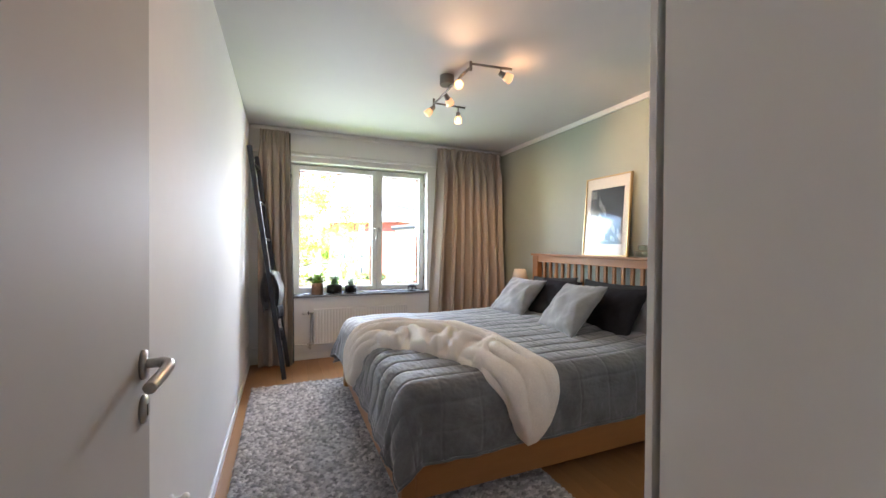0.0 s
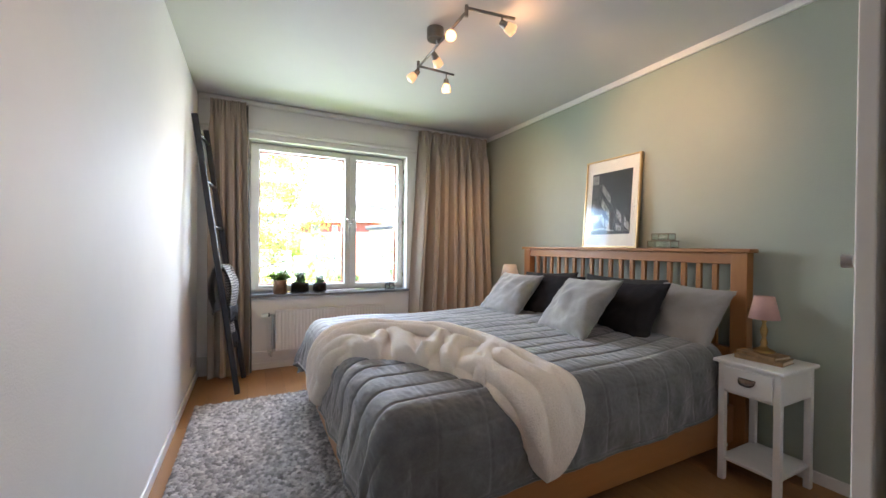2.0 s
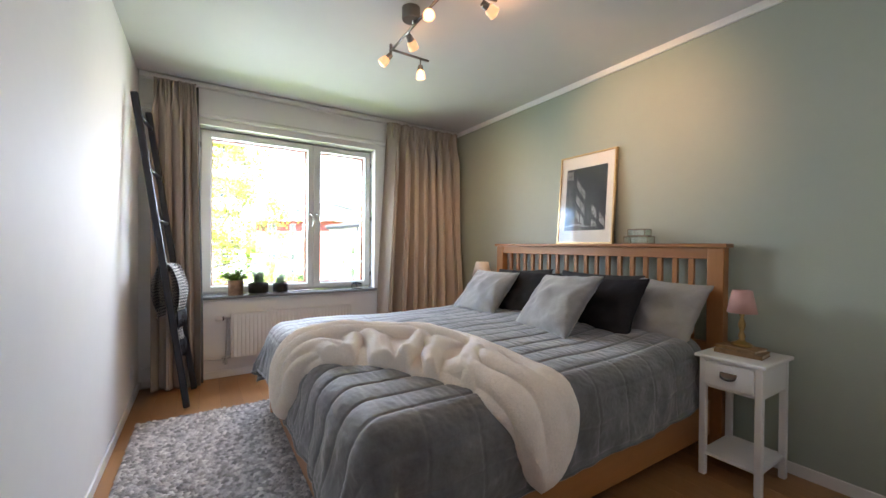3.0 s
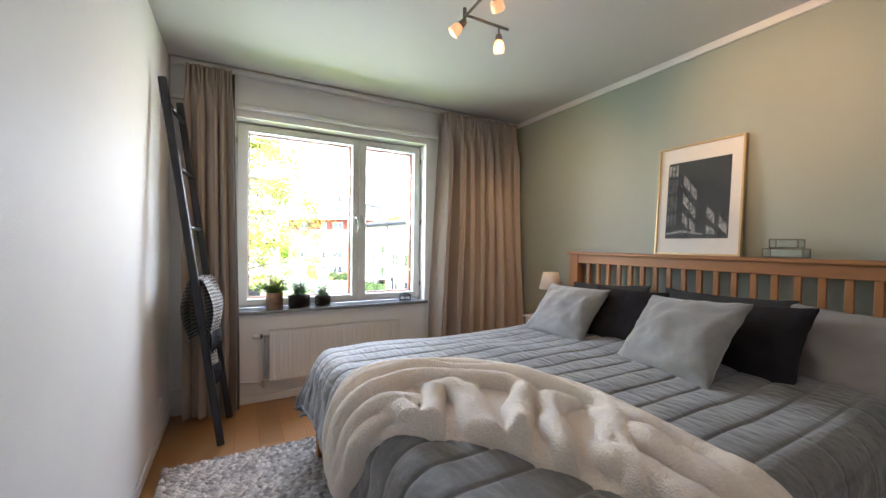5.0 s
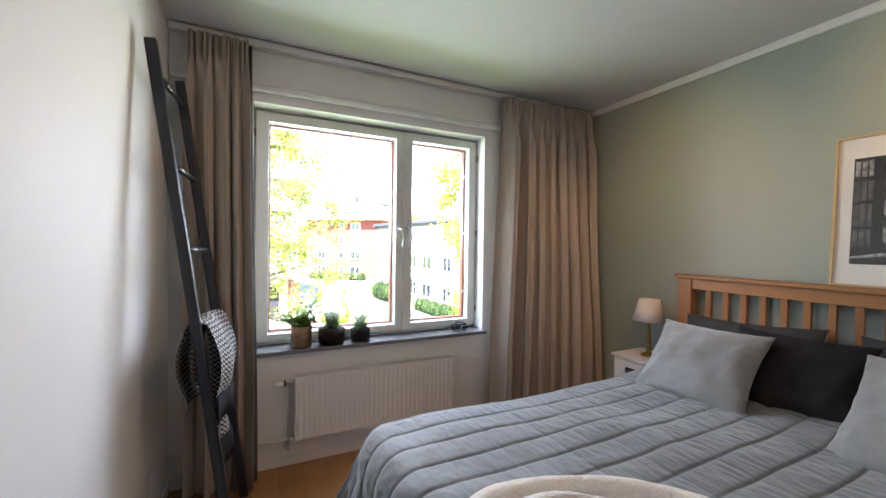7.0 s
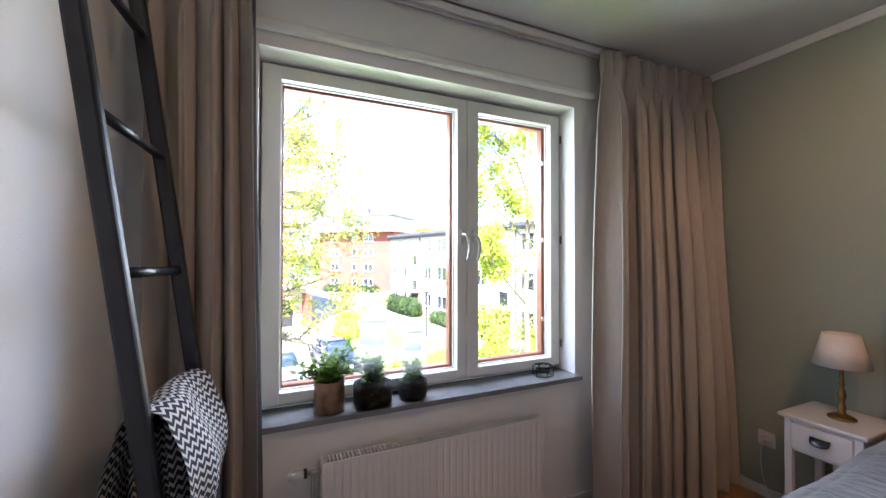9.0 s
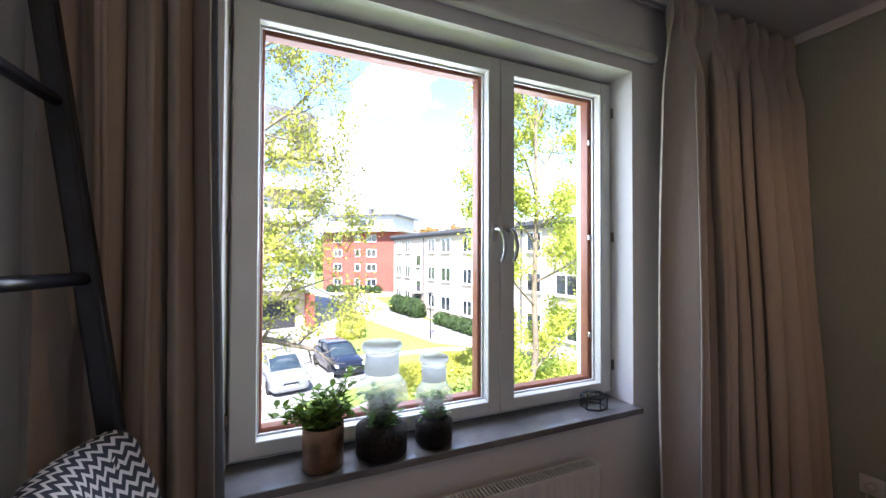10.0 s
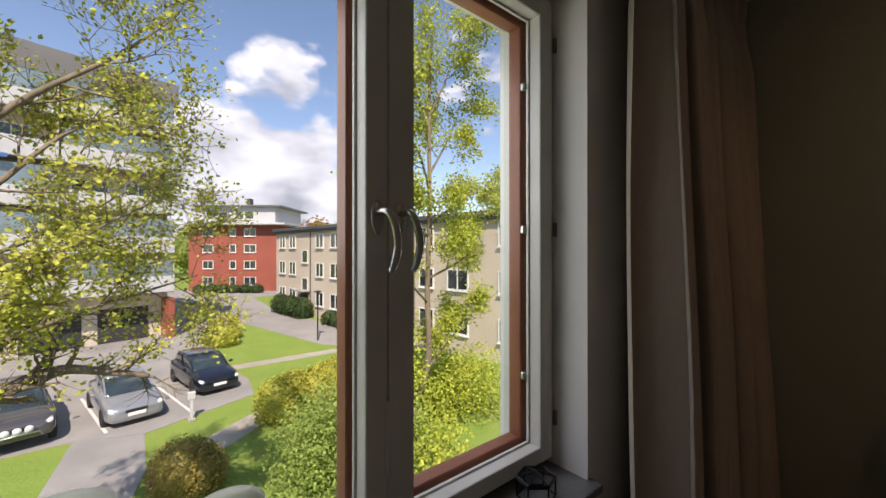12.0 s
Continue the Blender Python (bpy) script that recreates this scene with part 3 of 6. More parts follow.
def pillow(w, h, t, material, at, label, seed, cat="pillow", group=""):
    """A soft cushion with drawn-out corners; at: centre, lean from upright, turn about z, roll in its plane."""
    n = 44
    verts, faces = [], []
    for side in (1, -1):
        for i in range(n + 1):
            for j in range(n + 1):
                u, v = 2 * i / n - 1, 2 * j / n - 1
                u, v = math.sin(u * math.pi / 2), math.sin(v * math.pi / 2)
                x = w / 2 * u * (1 - 0.10 * (1 - v * v) * abs(u))
                y = h / 2 * v * (1 - 0.10 * (1 - u * u) * abs(v))
                bulge = ((1 - u * u) * (1 - v * v)) ** 0.42
                ang = math.atan2(abs(v) - 1.05, abs(u) - 1.05)
                pulled = (0.5 - abs(noise.noise((ang * 5.0 + seed, side * 3.0, math.copysign(1, u) + 2 * math.copysign(1, v))))) * (abs(u) * abs(v)) ** 0.8
                wr = 0.024 * noise.noise((u * 2.2 + seed, v * 2.2, side * 1.0)) + 0.007 * noise.noise((u * 5 + seed, v * 5, side * 2.0)) + 0.020 * pulled
                edge = 0.010 * noise.noise((u * 6 + seed, v * 6, 5.0)) * (1 - bulge)
                verts.append(Vector((x, y, side * (t / 2 * bulge) + wr * bulge * 0.9 + edge)))
    m = (n + 1) ** 2
    w1 = n + 1
    for i in range(n):
        for j in range(n):
            a = (i * w1 + j, (i + 1) * w1 + j, (i + 1) * w1 + j + 1, i * w1 + j + 1)
            faces.append(a)
            faces.append(tuple(m + k for k in reversed(a)))
    ob = raw("pillow", verts, faces, material, smooth=True)
    bm = bmesh.new()
    bm.from_mesh(ob.data)
    bmesh.ops.remove_doubles(bm, verts=bm.verts, dist=1e-5)
    bm.to_mesh(ob.data)
    bm.free()
    shaded(ob.data, True)
    x, y, z, lean, turn, roll = at
    ob.matrix_basis = Matrix.Translation((x, y, z)) @ pose(0, 0, 0, 0, 0, turn) @ pose(0, 0, 0, 0, 90 - lean, 0) @ pose(0, 0, 0, 0, 0, 90 + roll) @ pose(0, 0, 0, 0, 0, 0)
    return solo(ob, label, cat, group)


PG = "pillows on the bed"
pillow(0.50, 0.45, 0.15, PILLOW_LIGHT, (2.36, 1.89, 0.772, -30, -6, 3), "pale grey cotton bed pillow against the headboard", 11, group=PG)
pillow(0.66, 0.42, 0.16, PILLOW_SLATE, (2.38, 2.36, 0.79, -25, 2, 0), "dark slate bed pillow leaning on the headboard", 23, group=PG)
pillow(0.66, 0.42, 0.16, PILLOW_SLATE, (2.38, 3.12, 0.775, -25, 0, -3), "dark slate bed pillow at the far end of the headboard", 37, group=PG)
pillow(0.50, 0.42, 0.16, PILLOW_DARK, (2.21, 2.15, 0.785, -32, -8, -4), "charcoal cotton pillow between lighter pillows", 5, group=PG)
pillow(0.50, 0.42, 0.16, PILLOW_DARK, (2.20, 2.83, 0.785, -32, 4, 0), "charcoal cotton pillow in the second row", 8, group=PG)
pillow(0.54, 0.46, 0.16, PILLOW_GREY, (1.96, 2.33, 0.80, -40, -12, -4), "grey velvet cushion propped in the front row", 3, "cushion", PG)
pillow(0.50, 0.44, 0.15, PILLOW_GREY, (2.01, 3.12, 0.79, -42, 4, 0), "grey velvet cushion with a crushed front", 17, "cushion", PG)

# ---- rug ----
rug = thing("rug", 0.475, 2.55, 0, "chunky light grey woven wool rug beside the bed", "rug")
part("backing", box(-0.325, 1.275, 1.41, 3.695, 0.0, 0.010, 0.003), RUG_BASE, rug)
rv, rf = [], []
rng = np.random.default_rng(7)
for iy in range(int((3.695 - 1.41) / 0.014)):
    yy = 1.41 + 0.006 + iy * 0.014
    for ix in range(int(1.60 / 0.028)):
        xx = -0.325 + 0.013 + ix * 0.028 + (0.014 if iy % 2 else 0)
        if xx > 1.275 or (xx > 0.75 and yy > 2.2):
            continue
        a, l, w = rng.uniform(-0.45, 0.45), rng.uniform(0.012, 0.018), rng.uniform(0.0065, 0.0095)
        zt = rng.uniform(0.016, 0.027)
        ca, sa = math.cos(a), math.sin(a)
        k = len(rv)
        for du, dw, zz in ((-l, -w, 0.008), (l, -w, 0.008), (l, w, 0.008), (-l, w, 0.008), (-l * 0.55, -w * 0.4, zt), (l * 0.55, -w * 0.4, zt), (l * 0.55, w * 0.4, zt), (-l * 0.55, w * 0.4, zt)):
            rv.append((xx + du * ca - dw * sa, yy + du * sa + dw * ca, zz))
        rf += [(k, k + 1, k + 5, k + 4), (k + 1, k + 2, k + 6, k + 5), (k + 2, k + 3, k + 7, k + 6), (k + 3, k, k + 4, k + 7), (k + 4, k + 5, k + 6, k + 7)]
raw("woven_surface", rv, rf, RUG, rug, smooth=True, label="looped grey and white wool pile")["kind"] = "stuff"


# ---- nightstands and what stands on them ----
def nightstand(x0, x1, y0, y1, top, label):
    t = thing("nightstand", (x0 + x1) / 2, (y0 + y1) / 2, 0, label, "nightstand", "nightstands beside the bed")
    part("top", box(x0 - 0.018, x1 + 0.012, y0 - 0.018, y1 + 0.018, top - 0.018, top, 0.006, 3), TRIM, t)
    part("body", box(x0 + 0.004, x1 - 0.004, y0 + 0.003, y1 - 0.003, top - 0.165, top - 0.019, 0.002), TRIM, t)
    d = part("drawer", box(x0 - 0.008, x0 + 0.003, y0 + 0.03, y1 - 0.03, top - 0.150, top - 0.032, 0.003, 2), TRIM, t)
    yc, zc = (y0 + y1) / 2, top - 0.088
    vs, fs = sheet(14, 8, lambda u, v: (x0 - 0.008 - 0.022 * math.sin(math.pi * u) ** 0.6 * math.sin(0.5 * math.pi * v), yc - 0.036 * math.cos(math.pi * u), zc + 0.018 - 0.034 * v * math.sin(math.pi * u) ** 0.4), 0.002)
    raw("handle", vs, fs, CUP_NICKEL, d, smooth=True, label="dark nickel cup handle")
    for lx in (x0, x1 - 0.03):
        for ly in (y0, y1 - 0.03):
            part("leg", box(lx, lx + 0.03, ly, ly + 0.03, 0, top - 0.019, 0.003), TRIM, t)
    part("shelf", box(x0 + 0.006, x1 - 0.006, y0 + 0.006, y1 - 0.006, 0.105, 0.122, 0.003), TRIM, t)
    return t


nightstand(2.215, 2.545, 1.325, 1.590, 0.622, "small white wooden nightstand with a drawer and low shelf")
nightstand(2.285, 2.590, 3.580, 3.850, 0.622, "small white wooden nightstand in the window corner")

SHADE_PINK = mat("dusty_pink_lampshade", (0.50, 0.30, 0.27), 0.9, vary=0.04, scale=30, bump=0.1, bump_scale=200)
SHADE_CREAM = mat("cream_lampshade", (0.72, 0.64, 0.56), 0.9, vary=0.04, scale=30, bump=0.1, bump_scale=200)
BRASS = mat("aged_brass", (0.42, 0.27, 0.10), 0.32, metal=1.0, vary=0.15, scale=25)


def table_lamp(x, y, z, shade_mat, label, h=0.30, r=0.072, deep=0.115):
    t = thing("table_lamp", x, y, z, label, "lamp", "table lamps beside the bed")
    m = Matrix.Translation((x, y, z))
    base = [(0.0, 0), (0.048, 0), (0.050, 0.006), (0.040, 0.014), (0.020, 0.022), (0.012, 0.034), (0.017, 0.046), (0.013, 0.060), (0.009, 0.072), (0.016, 0.100), (0.017, 0.112), (0.010, 0.135), (0.008, 0.150), (0.013, 0.158), (0.008, 0.168), (0.008, h - 0.10), (0.0, h - 0.10)]
    part("base", lathe(base, 24, m=m), BRASS, t, "turned brass foot", smooth=True)
    b = lathe([(r, h - deep), (r * 0.64, h), (r * 0.62, h), (r * 0.975, h - deep)], 32, m=m)
    part("shade", b, shade_mat, t, smooth=True)
    return t


table_lamp(2.40, 1.475, 0.661, SHADE_PINK, "small table lamp with a dusty pink shade on books", 0.285, 0.066)
table_lamp(2.435, 3.70, 0.622, SHADE_CREAM, "small brass table lamp with a cream shade", 0.385, 0.100, 0.145)

BOOK = mat("worn_leather_book", (0.33, 0.20, 0.09), 0.6, vary=0.2, scale=20, fine=0.08)
PAPER = mat("aged_paper", (0.62, 0.50, 0.34), 0.9, vary=0.08, scale=40)


def book(x, y, z, w, d, h, turn, label):
    t = thing("book", x, y, z, label, "book", "books under the lamp", turn)
    m = pose(x, y, z, 0, 0, turn)
    part("pages", box(-d / 2 + 0.004, d / 2 - 0.003, -w / 2 + 0.003, w / 2 - 0.003, 0.002, h - 0.002, m=m), PAPER, t)
    b = box(-d / 2, d / 2, -w / 2, w / 2, 0, 0.0025, m=m)
    box(-d / 2, d / 2, -w / 2, w / 2, h - 0.0025, h, bm=b, m=m)
    box(-d / 2, -d / 2 + 0.004, -w / 2, w / 2, 0.0026, h - 0.0026, bm=b, m=m)
    part("cover", b, BOOK, t)
    return t


book(2.375, 1.465, 0.622, 0.20, 0.135, 0.022, 4, "old brown leather book lying on the nightstand")
book(2.380, 1.470, 0.644, 0.175, 0.125, 0.016, -6, "thin old book with a worn tan cover")

# ---- framed picture and glass boxes on the headboard ----
GILT = mat("pale_gilt_frame", (0.62, 0.44, 0.22), 0.35, metal=0.7, vary=0.06, scale=20)
MAT_WHITE = mat("white_passepartout", (0.80, 0.76, 0.71), 0.8, vary=0.02, scale=8)
PHOTO_DARK = mat("dark_photo_print", (0.012, 0.012, 0.013), 0.5, vary=0.3, scale=8)
PHOTO_LIGHT = mat("light_photo_print", (0.50, 0.48, 0.45), 0.5, vary=0.45, scale=60)
PHOTO_MID = mat("mid_photo_print", (0.14, 0.135, 0.13), 0.5, vary=0.5, scale=40)
picture = thing("framed_picture", 2.555, 2.58, 1.1905, "black and white window photograph in a thin gilt frame", "picture")
PM = Matrix.Translation((2.555, 2.58, 1.191)) @ pose(0, 0, 0, 0, 4.0, 0)      # leans back on the wall
PW, PH = 0.255, 0.712


def pbox(x0, x1, y0, y1, z0, z1, bevel=0.0, bm=None):
    return box(x0, x1, y0, y1, z0, z1, bevel, bm=bm, m=PM)


b = pbox(-0.012, 0.012, -PW, -PW + 0.010, 0, PH)
pbox(-0.012, 0.012, PW - 0.010, PW, 0, PH, bm=b)
pbox(-0.012, 0.012, -PW + 0.010, PW - 0.010, 0, 0.010, bm=b)
pbox(-0.012, 0.012, -PW + 0.010, PW - 0.010, PH - 0.010, PH, bm=b)
part("frame", b, GILT, picture)
part("passepartout", pbox(0.0, 0.008, -PW + 0.010, PW - 0.010, 0.010, PH - 0.010), MAT_WHITE, picture)
PY0, PY1, PZ0, PZ1 = -0.185, 0.190, 0.105, 0.605
print_ob = part("print", pbox(-0.0012, 0.0, PY0, PY1, PZ0, PZ1), PHOTO_DARK, picture, "dark photograph of sunlight through a tall window")


def slanted(name, pts, material):
    """A thin light shape of the photograph, from its outline across and up."""
    bm = bmesh.new()
    f = bm.faces.new([bm.verts.new(PM @ Vector((-0.0030, PY1 - a * (PY1 - PY0), PZ0 + c * (PZ1 - PZ0)))) for a, c in pts])
    r = bmesh.ops.extrude_face_region(bm, geom=[f])
    bmesh.ops.translate(bm, vec=PM.to_3x3() @ Vector((0.0012, 0, 0)), verts=[g for g in r["geom"] if isinstance(g, bmesh.types.BMVert)])
    part(name, bm, material, print_ob)


for r0, r1 in ((0.82, 0.97), (0.60, 0.78), (0.36, 0.56), (0.16, 0.33)):
    for c0, c1 in ((0.015, 0.06), (0.075, 0.12), (0.135, 0.175)):
        slanted("window_light", [(c0, r0), (c1, r0), (c1, r1), (c0, r1)], PHOTO_MID if r1 < 0.8 else PHOTO_LIGHT)
for a0, c0 in ((0.28, 0.70), (0.28, 0.46), (0.28, 0.22), (0.40, 0.58), (0.40, 0.34), (0.40, 0.14)):
    slanted("window_light", [(a0, c0), (a0 + 0.10, c0 - 0.10), (a0 + 0.10, c0 + 0.02), (a0, c0 + 0.13)], PHOTO_LIGHT)
for a0, c0 in ((0.67, 0.27), (0.86, 0.14)):
    slanted("window_light", [(a0, c0), (a0 + 0.12, c0 - 0.10), (a0 + 0.12, c0 + 0.02), (a0, c0 + 0.14)], PHOTO_LIGHT)
slanted("window_light", [(0.67, 0.06), (0.82, 0.05), (0.80, 0.10), (0.68, 0.17)], PHOTO_LIGHT)
slanted("window_light", [(0.0, 0.07), (0.30, 0.11), (0.62, 0.06), (0.62, 0.045), (0.3, 0.075), (0.0, 0.05)], PHOTO_LIGHT)
PICTURE_GLASS = glass_mat("picture_glass", (0.97, 0.98, 0.975), gloss=0.03)
pg = part("glazing", pbox(-0.0075, -0.0055, -PW + 0.010, PW - 0.010, 0.010, PH - 0.010), PICTURE_GLASS, picture, "clear picture glass")
pg.visible_shadow = False

LEAD = mat("dark_brass_edging", (0.20, 0.17, 0.12), 0.4, metal=1.0, vary=0.1, scale=30)


BOX_GLASS = glass_mat("greenish_box_glass", (0.86, 0.90, 0.86), gloss=0.10)


def glass_box(x, y, z, lx, ly, lz, label):
    t = thing("glass_box", x, y, z, label, "box", "glass boxes on the headboard")
    x0, x1, y0, y1 = x - lx / 2, x + lx / 2, y - ly / 2, y + ly / 2
    b = bmesh.new()
    r = 0.0030
    for p, q in itertools_edges(x0, x1, y0, y1, z + r, z + lz - r):
        rod(p, q, r, seg=6, bm=b)
    part("edging", b, LEAD, t, "brass edging")
    p = part("panes", box(x0 + 0.001, x1 - 0.001, y0 + 0.001, y1 - 0.001, z + 0.0005, z + lz - 0.001), BOX_GLASS, t, "clear glass sides")
    p.visible_shadow = False
    return t


def itertools_edges(x0, x1, y0, y1, z0, z1):
    c = [(a, b, d) for a in (x0, x1) for b in (y0, y1) for d in (z0, z1)]
    return [(p, q) for i, p in enumerate(c) for q in c[i + 1:] if sum(abs(s - t) > 1e-9 for s, t in zip(p, q)) == 1]


glass_box(2.530, 2.112, 1.1905, 0.085, 0.165, 0.050, "flat glass box with brass edges on the headboard")
glass_box(2.532, 2.110, 1.2410, 0.075, 0.118, 0.048, "smaller brass-edged glass box on another box")

# ---- wardrobe ----
wardrobe = thing("wardrobe", 1.6, 0.34, 0, "tall white built-in wardrobe beside the doorway", "wardrobe")
part("side_panel", box(0.752, 0.772, YD + 0.001, 0.622, 0, 2.44, 0.001), WARDROBE, wardrobe)
part("body", box(0.773, XR - 0.02, YD + 0.001, 0.615, 0.06, 2.438), WARDROBE, wardrobe)
part("plinth", box(0.773, XR - 0.02, 0.10, 0.58, 0, 0.059), BLACK_AND_SHADE, wardrobe)
for i in range(4):
    x0 = 0.750 + i * 0.4615
    d = part("door", box(x0, x0 + 0.4585, 0.641, 0.661, 0.06, 2.44, 0.002, 2), WARDROBE, wardrobe)
    xk = x0 + (0.06 if i % 2 == 0 else 0.40)
    b = rod((xk, 0.661, 1.17), (xk, 0.680, 1.17), 0.004, seg=14)
    rod((xk, 0.678, 1.17), (xk, 0.690, 1.17), 0.0085, 0.0105, seg=20, bm=b)
    part("knob", b, CHROME, d, "brushed nickel knob", smooth=False)

# ---- bedroom door, open against the wall ----
door = tagged(new("door_1"), "smooth light grey bedroom door darkened for hall shade, standing open", "door", kind="structure")
door.matrix_basis = pose(-0.35, 0.10, 0)
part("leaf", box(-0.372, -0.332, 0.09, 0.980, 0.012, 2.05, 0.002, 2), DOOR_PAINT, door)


def rosette(y, z, rr):
    m = Matrix.Translation((-0.332, y, z)) @ pose(0, 0, 0, 0, 90, 0) @ Matrix.Diagonal((1.45, 1, 1, 1))
    return lathe([(0, 0), (rr, 0), (rr, 0.005), (rr * 0.9, 0.009), (0, 0.009)], 24, m=m)


hp = part("handle_plate", rosette(0.932, 1.033, 0.021), CHROME, door, "oval steel handle plate", smooth=True)
lever = catmull([(-0.325, 0.932, 1.035), (-0.305, 0.932, 1.035), (-0.292, 0.930, 1.034), (-0.284, 0.918, 1.031), (-0.285, 0.895, 1.026), (-0.289, 0.865, 1.020), (-0.294, 0.835, 1.014)], 6)
part("lever", tube(lever, [0.010] * 8 + [0.0115] * (len(lever) - 8), 12), CHROME, hp, smooth=True)
kp = part("key_plate", rosette(0.932, 0.943, 0.020), CHROME, door, "oval steel key plate", smooth=True)
part("keyhole", box(-0.3232, -0.3222, 0.929, 0.935, 0.930, 0.953), BLACK_AND_SHADE, kp)
# door lining and the frame of the doorway
b = box(0.52, 0.62, -0.085, YD - 0.001, 0, 2.089)
box(XL + 0.001, 0.519, -0.085, YD - 0.001, 2.055, 2.089, bm=b)
setting("trim", b, TRIM, "white painted door lining", "trim")
stop = lathe([(0, 0), (0.020, 0), (0.020, 0.006), (0.011, 0.010), (0.011, 0.028), (0.017, 0.034), (0.017, 0.046), (0.010, 0.052), (0, 0.052)], 18, m=Matrix.Translation((XL, 1.44, 0.455)) @ pose(0, 0, 0, 0, 90, 0))
solo(part("door_stop", stop, TRIM, smooth=True), "small white door stop on the wall", "door stop")


# ---- radiator ----
rad = thing("radiator", 0.778, 4.42, 0.175, "white panel radiator under the window", "radiator")
NR = 33
rx0, rx1, rz0, rz1 = 0.242, 1.305, 0.178, 0.560


def rad_front(u, v):
    x = rx0 + 0.012 + u * (rx1 - rx0 - 0.024)
    ph = abs(math.sin(math.pi * u * NR))
    edge = min(1.0, min(v, 1 - v) * 14)
    return (x, 4.378 + 0.007 * (1 - min(1, ph * 1.8)) * edge, rz0 + 0.004 + v * (rz1 - rz0 - 0.008))


vs, fs = sheet(NR * 8, 28, rad_front)
raw("front_panel", vs, fs, RADIATOR, rad, smooth=True)
part("back_panel", box(rx0 + 0.004, rx1 - 0.004, 4.386, 4.440, rz0 + 0.006, rz1 - 0.07, 0.004), RADIATOR, rad)
for x0, x1 in ((rx0, rx0 + 0.012), (rx1 - 0.012, rx1)):
    part("side_cover", box(x0, x1, 4.378, 4.442, rz0, rz1, 0.003, 2), RADIATOR, rad)
b = box(rx0 + 0.012, rx1 - 0.012, 4.379, 4.384, rz1 - 0.013, rz1, 0.002)
box(rx0 + 0.012, rx1 - 0.012, 4.436, 4.441, rz1 - 0.013, rz1, 0.002, bm=b)
for i in range(70):
    xx = rx0 + 0.018 + i * (rx1 - rx0 - 0.036) / 69
    box(xx - 0.0030, xx + 0.0030, 4.384, 4.436, rz1 - 0.010, rz1 - 0.001, bm=b)
part("grille", b, RADIATOR, rad)
# solid near-black block added to imitate the shade between the panels
part("grille_shade", box(rx0 + 0.014, rx1 - 0.014, 4.3855, 4.4345, rz1 - 0.06, rz1 - 0.022), BLACK_AND_SHADE, rad, "dark block for the shade under the grille")
part("bracket", box(0.5, 0.56, 4.441, YW, 0.25, 0.45), RADIATOR, rad)
part("bracket", box(1.0, 1.06, 4.441, YW, 0.25, 0.45), RADIATOR, rad)
part("valve", lathe([(0, 0), (0.014, 0), (0.017, 0.004), (0.019, 0.03), (0.014, 0.055), (0, 0.058)], 20, m=Matrix.Translation((0.178, 4.408, 0.522)) @ pose(0, 0, 0, 0, -90, 0)), RADIATOR, rad, "white thermostat knob", smooth=True)
part("valve_ring", rod((0.178, 4.408, 0.522), (0.190, 4.408, 0.522), 0.018, seg=18), BLACK_AND_SHADE, rad, "black valve ring")
part("pipe", tube([(0.19, 4.408, 0.522), (0.255, 4.408, 0.522)], 0.009, 10), CHROME, rad, smooth=True)
part("pipe", tube(catmull([(0.212, 4.408, 0.525), (0.212, 4.408, 0.45), (0.208, 4.408, 0.30), (0.205, 4.408, 0.17)], 4), 0.0075, 10), CHROME, rad, smooth=True)
b = rod((0.205, 4.408, 0.125), (0.205, 4.408, 0.20), 0.012, seg=14)
rod((0.172, 4.408, 0.185), (0.243, 4.408, 0.185), 0.011, seg=14, bm=b)
rod((0.180, 4.408, 0.152), (0.205, 4.408, 0.152), 0.014, seg=6, bm=b)
part("fitting", b, CHROME, rad, "nickel pipe fitting")
part("pipe", tube(catmull([(0.18, 4.42, 0.165), (0.10, 4.44, 0.172), (0.0, 4.45, 0.175), (-0.2, 4.455, 0.175), (-0.39, 4.456, 0.175)], 4), 0.0075, 8), RADIATOR, rad, "white painted heating pipe", smooth=True)


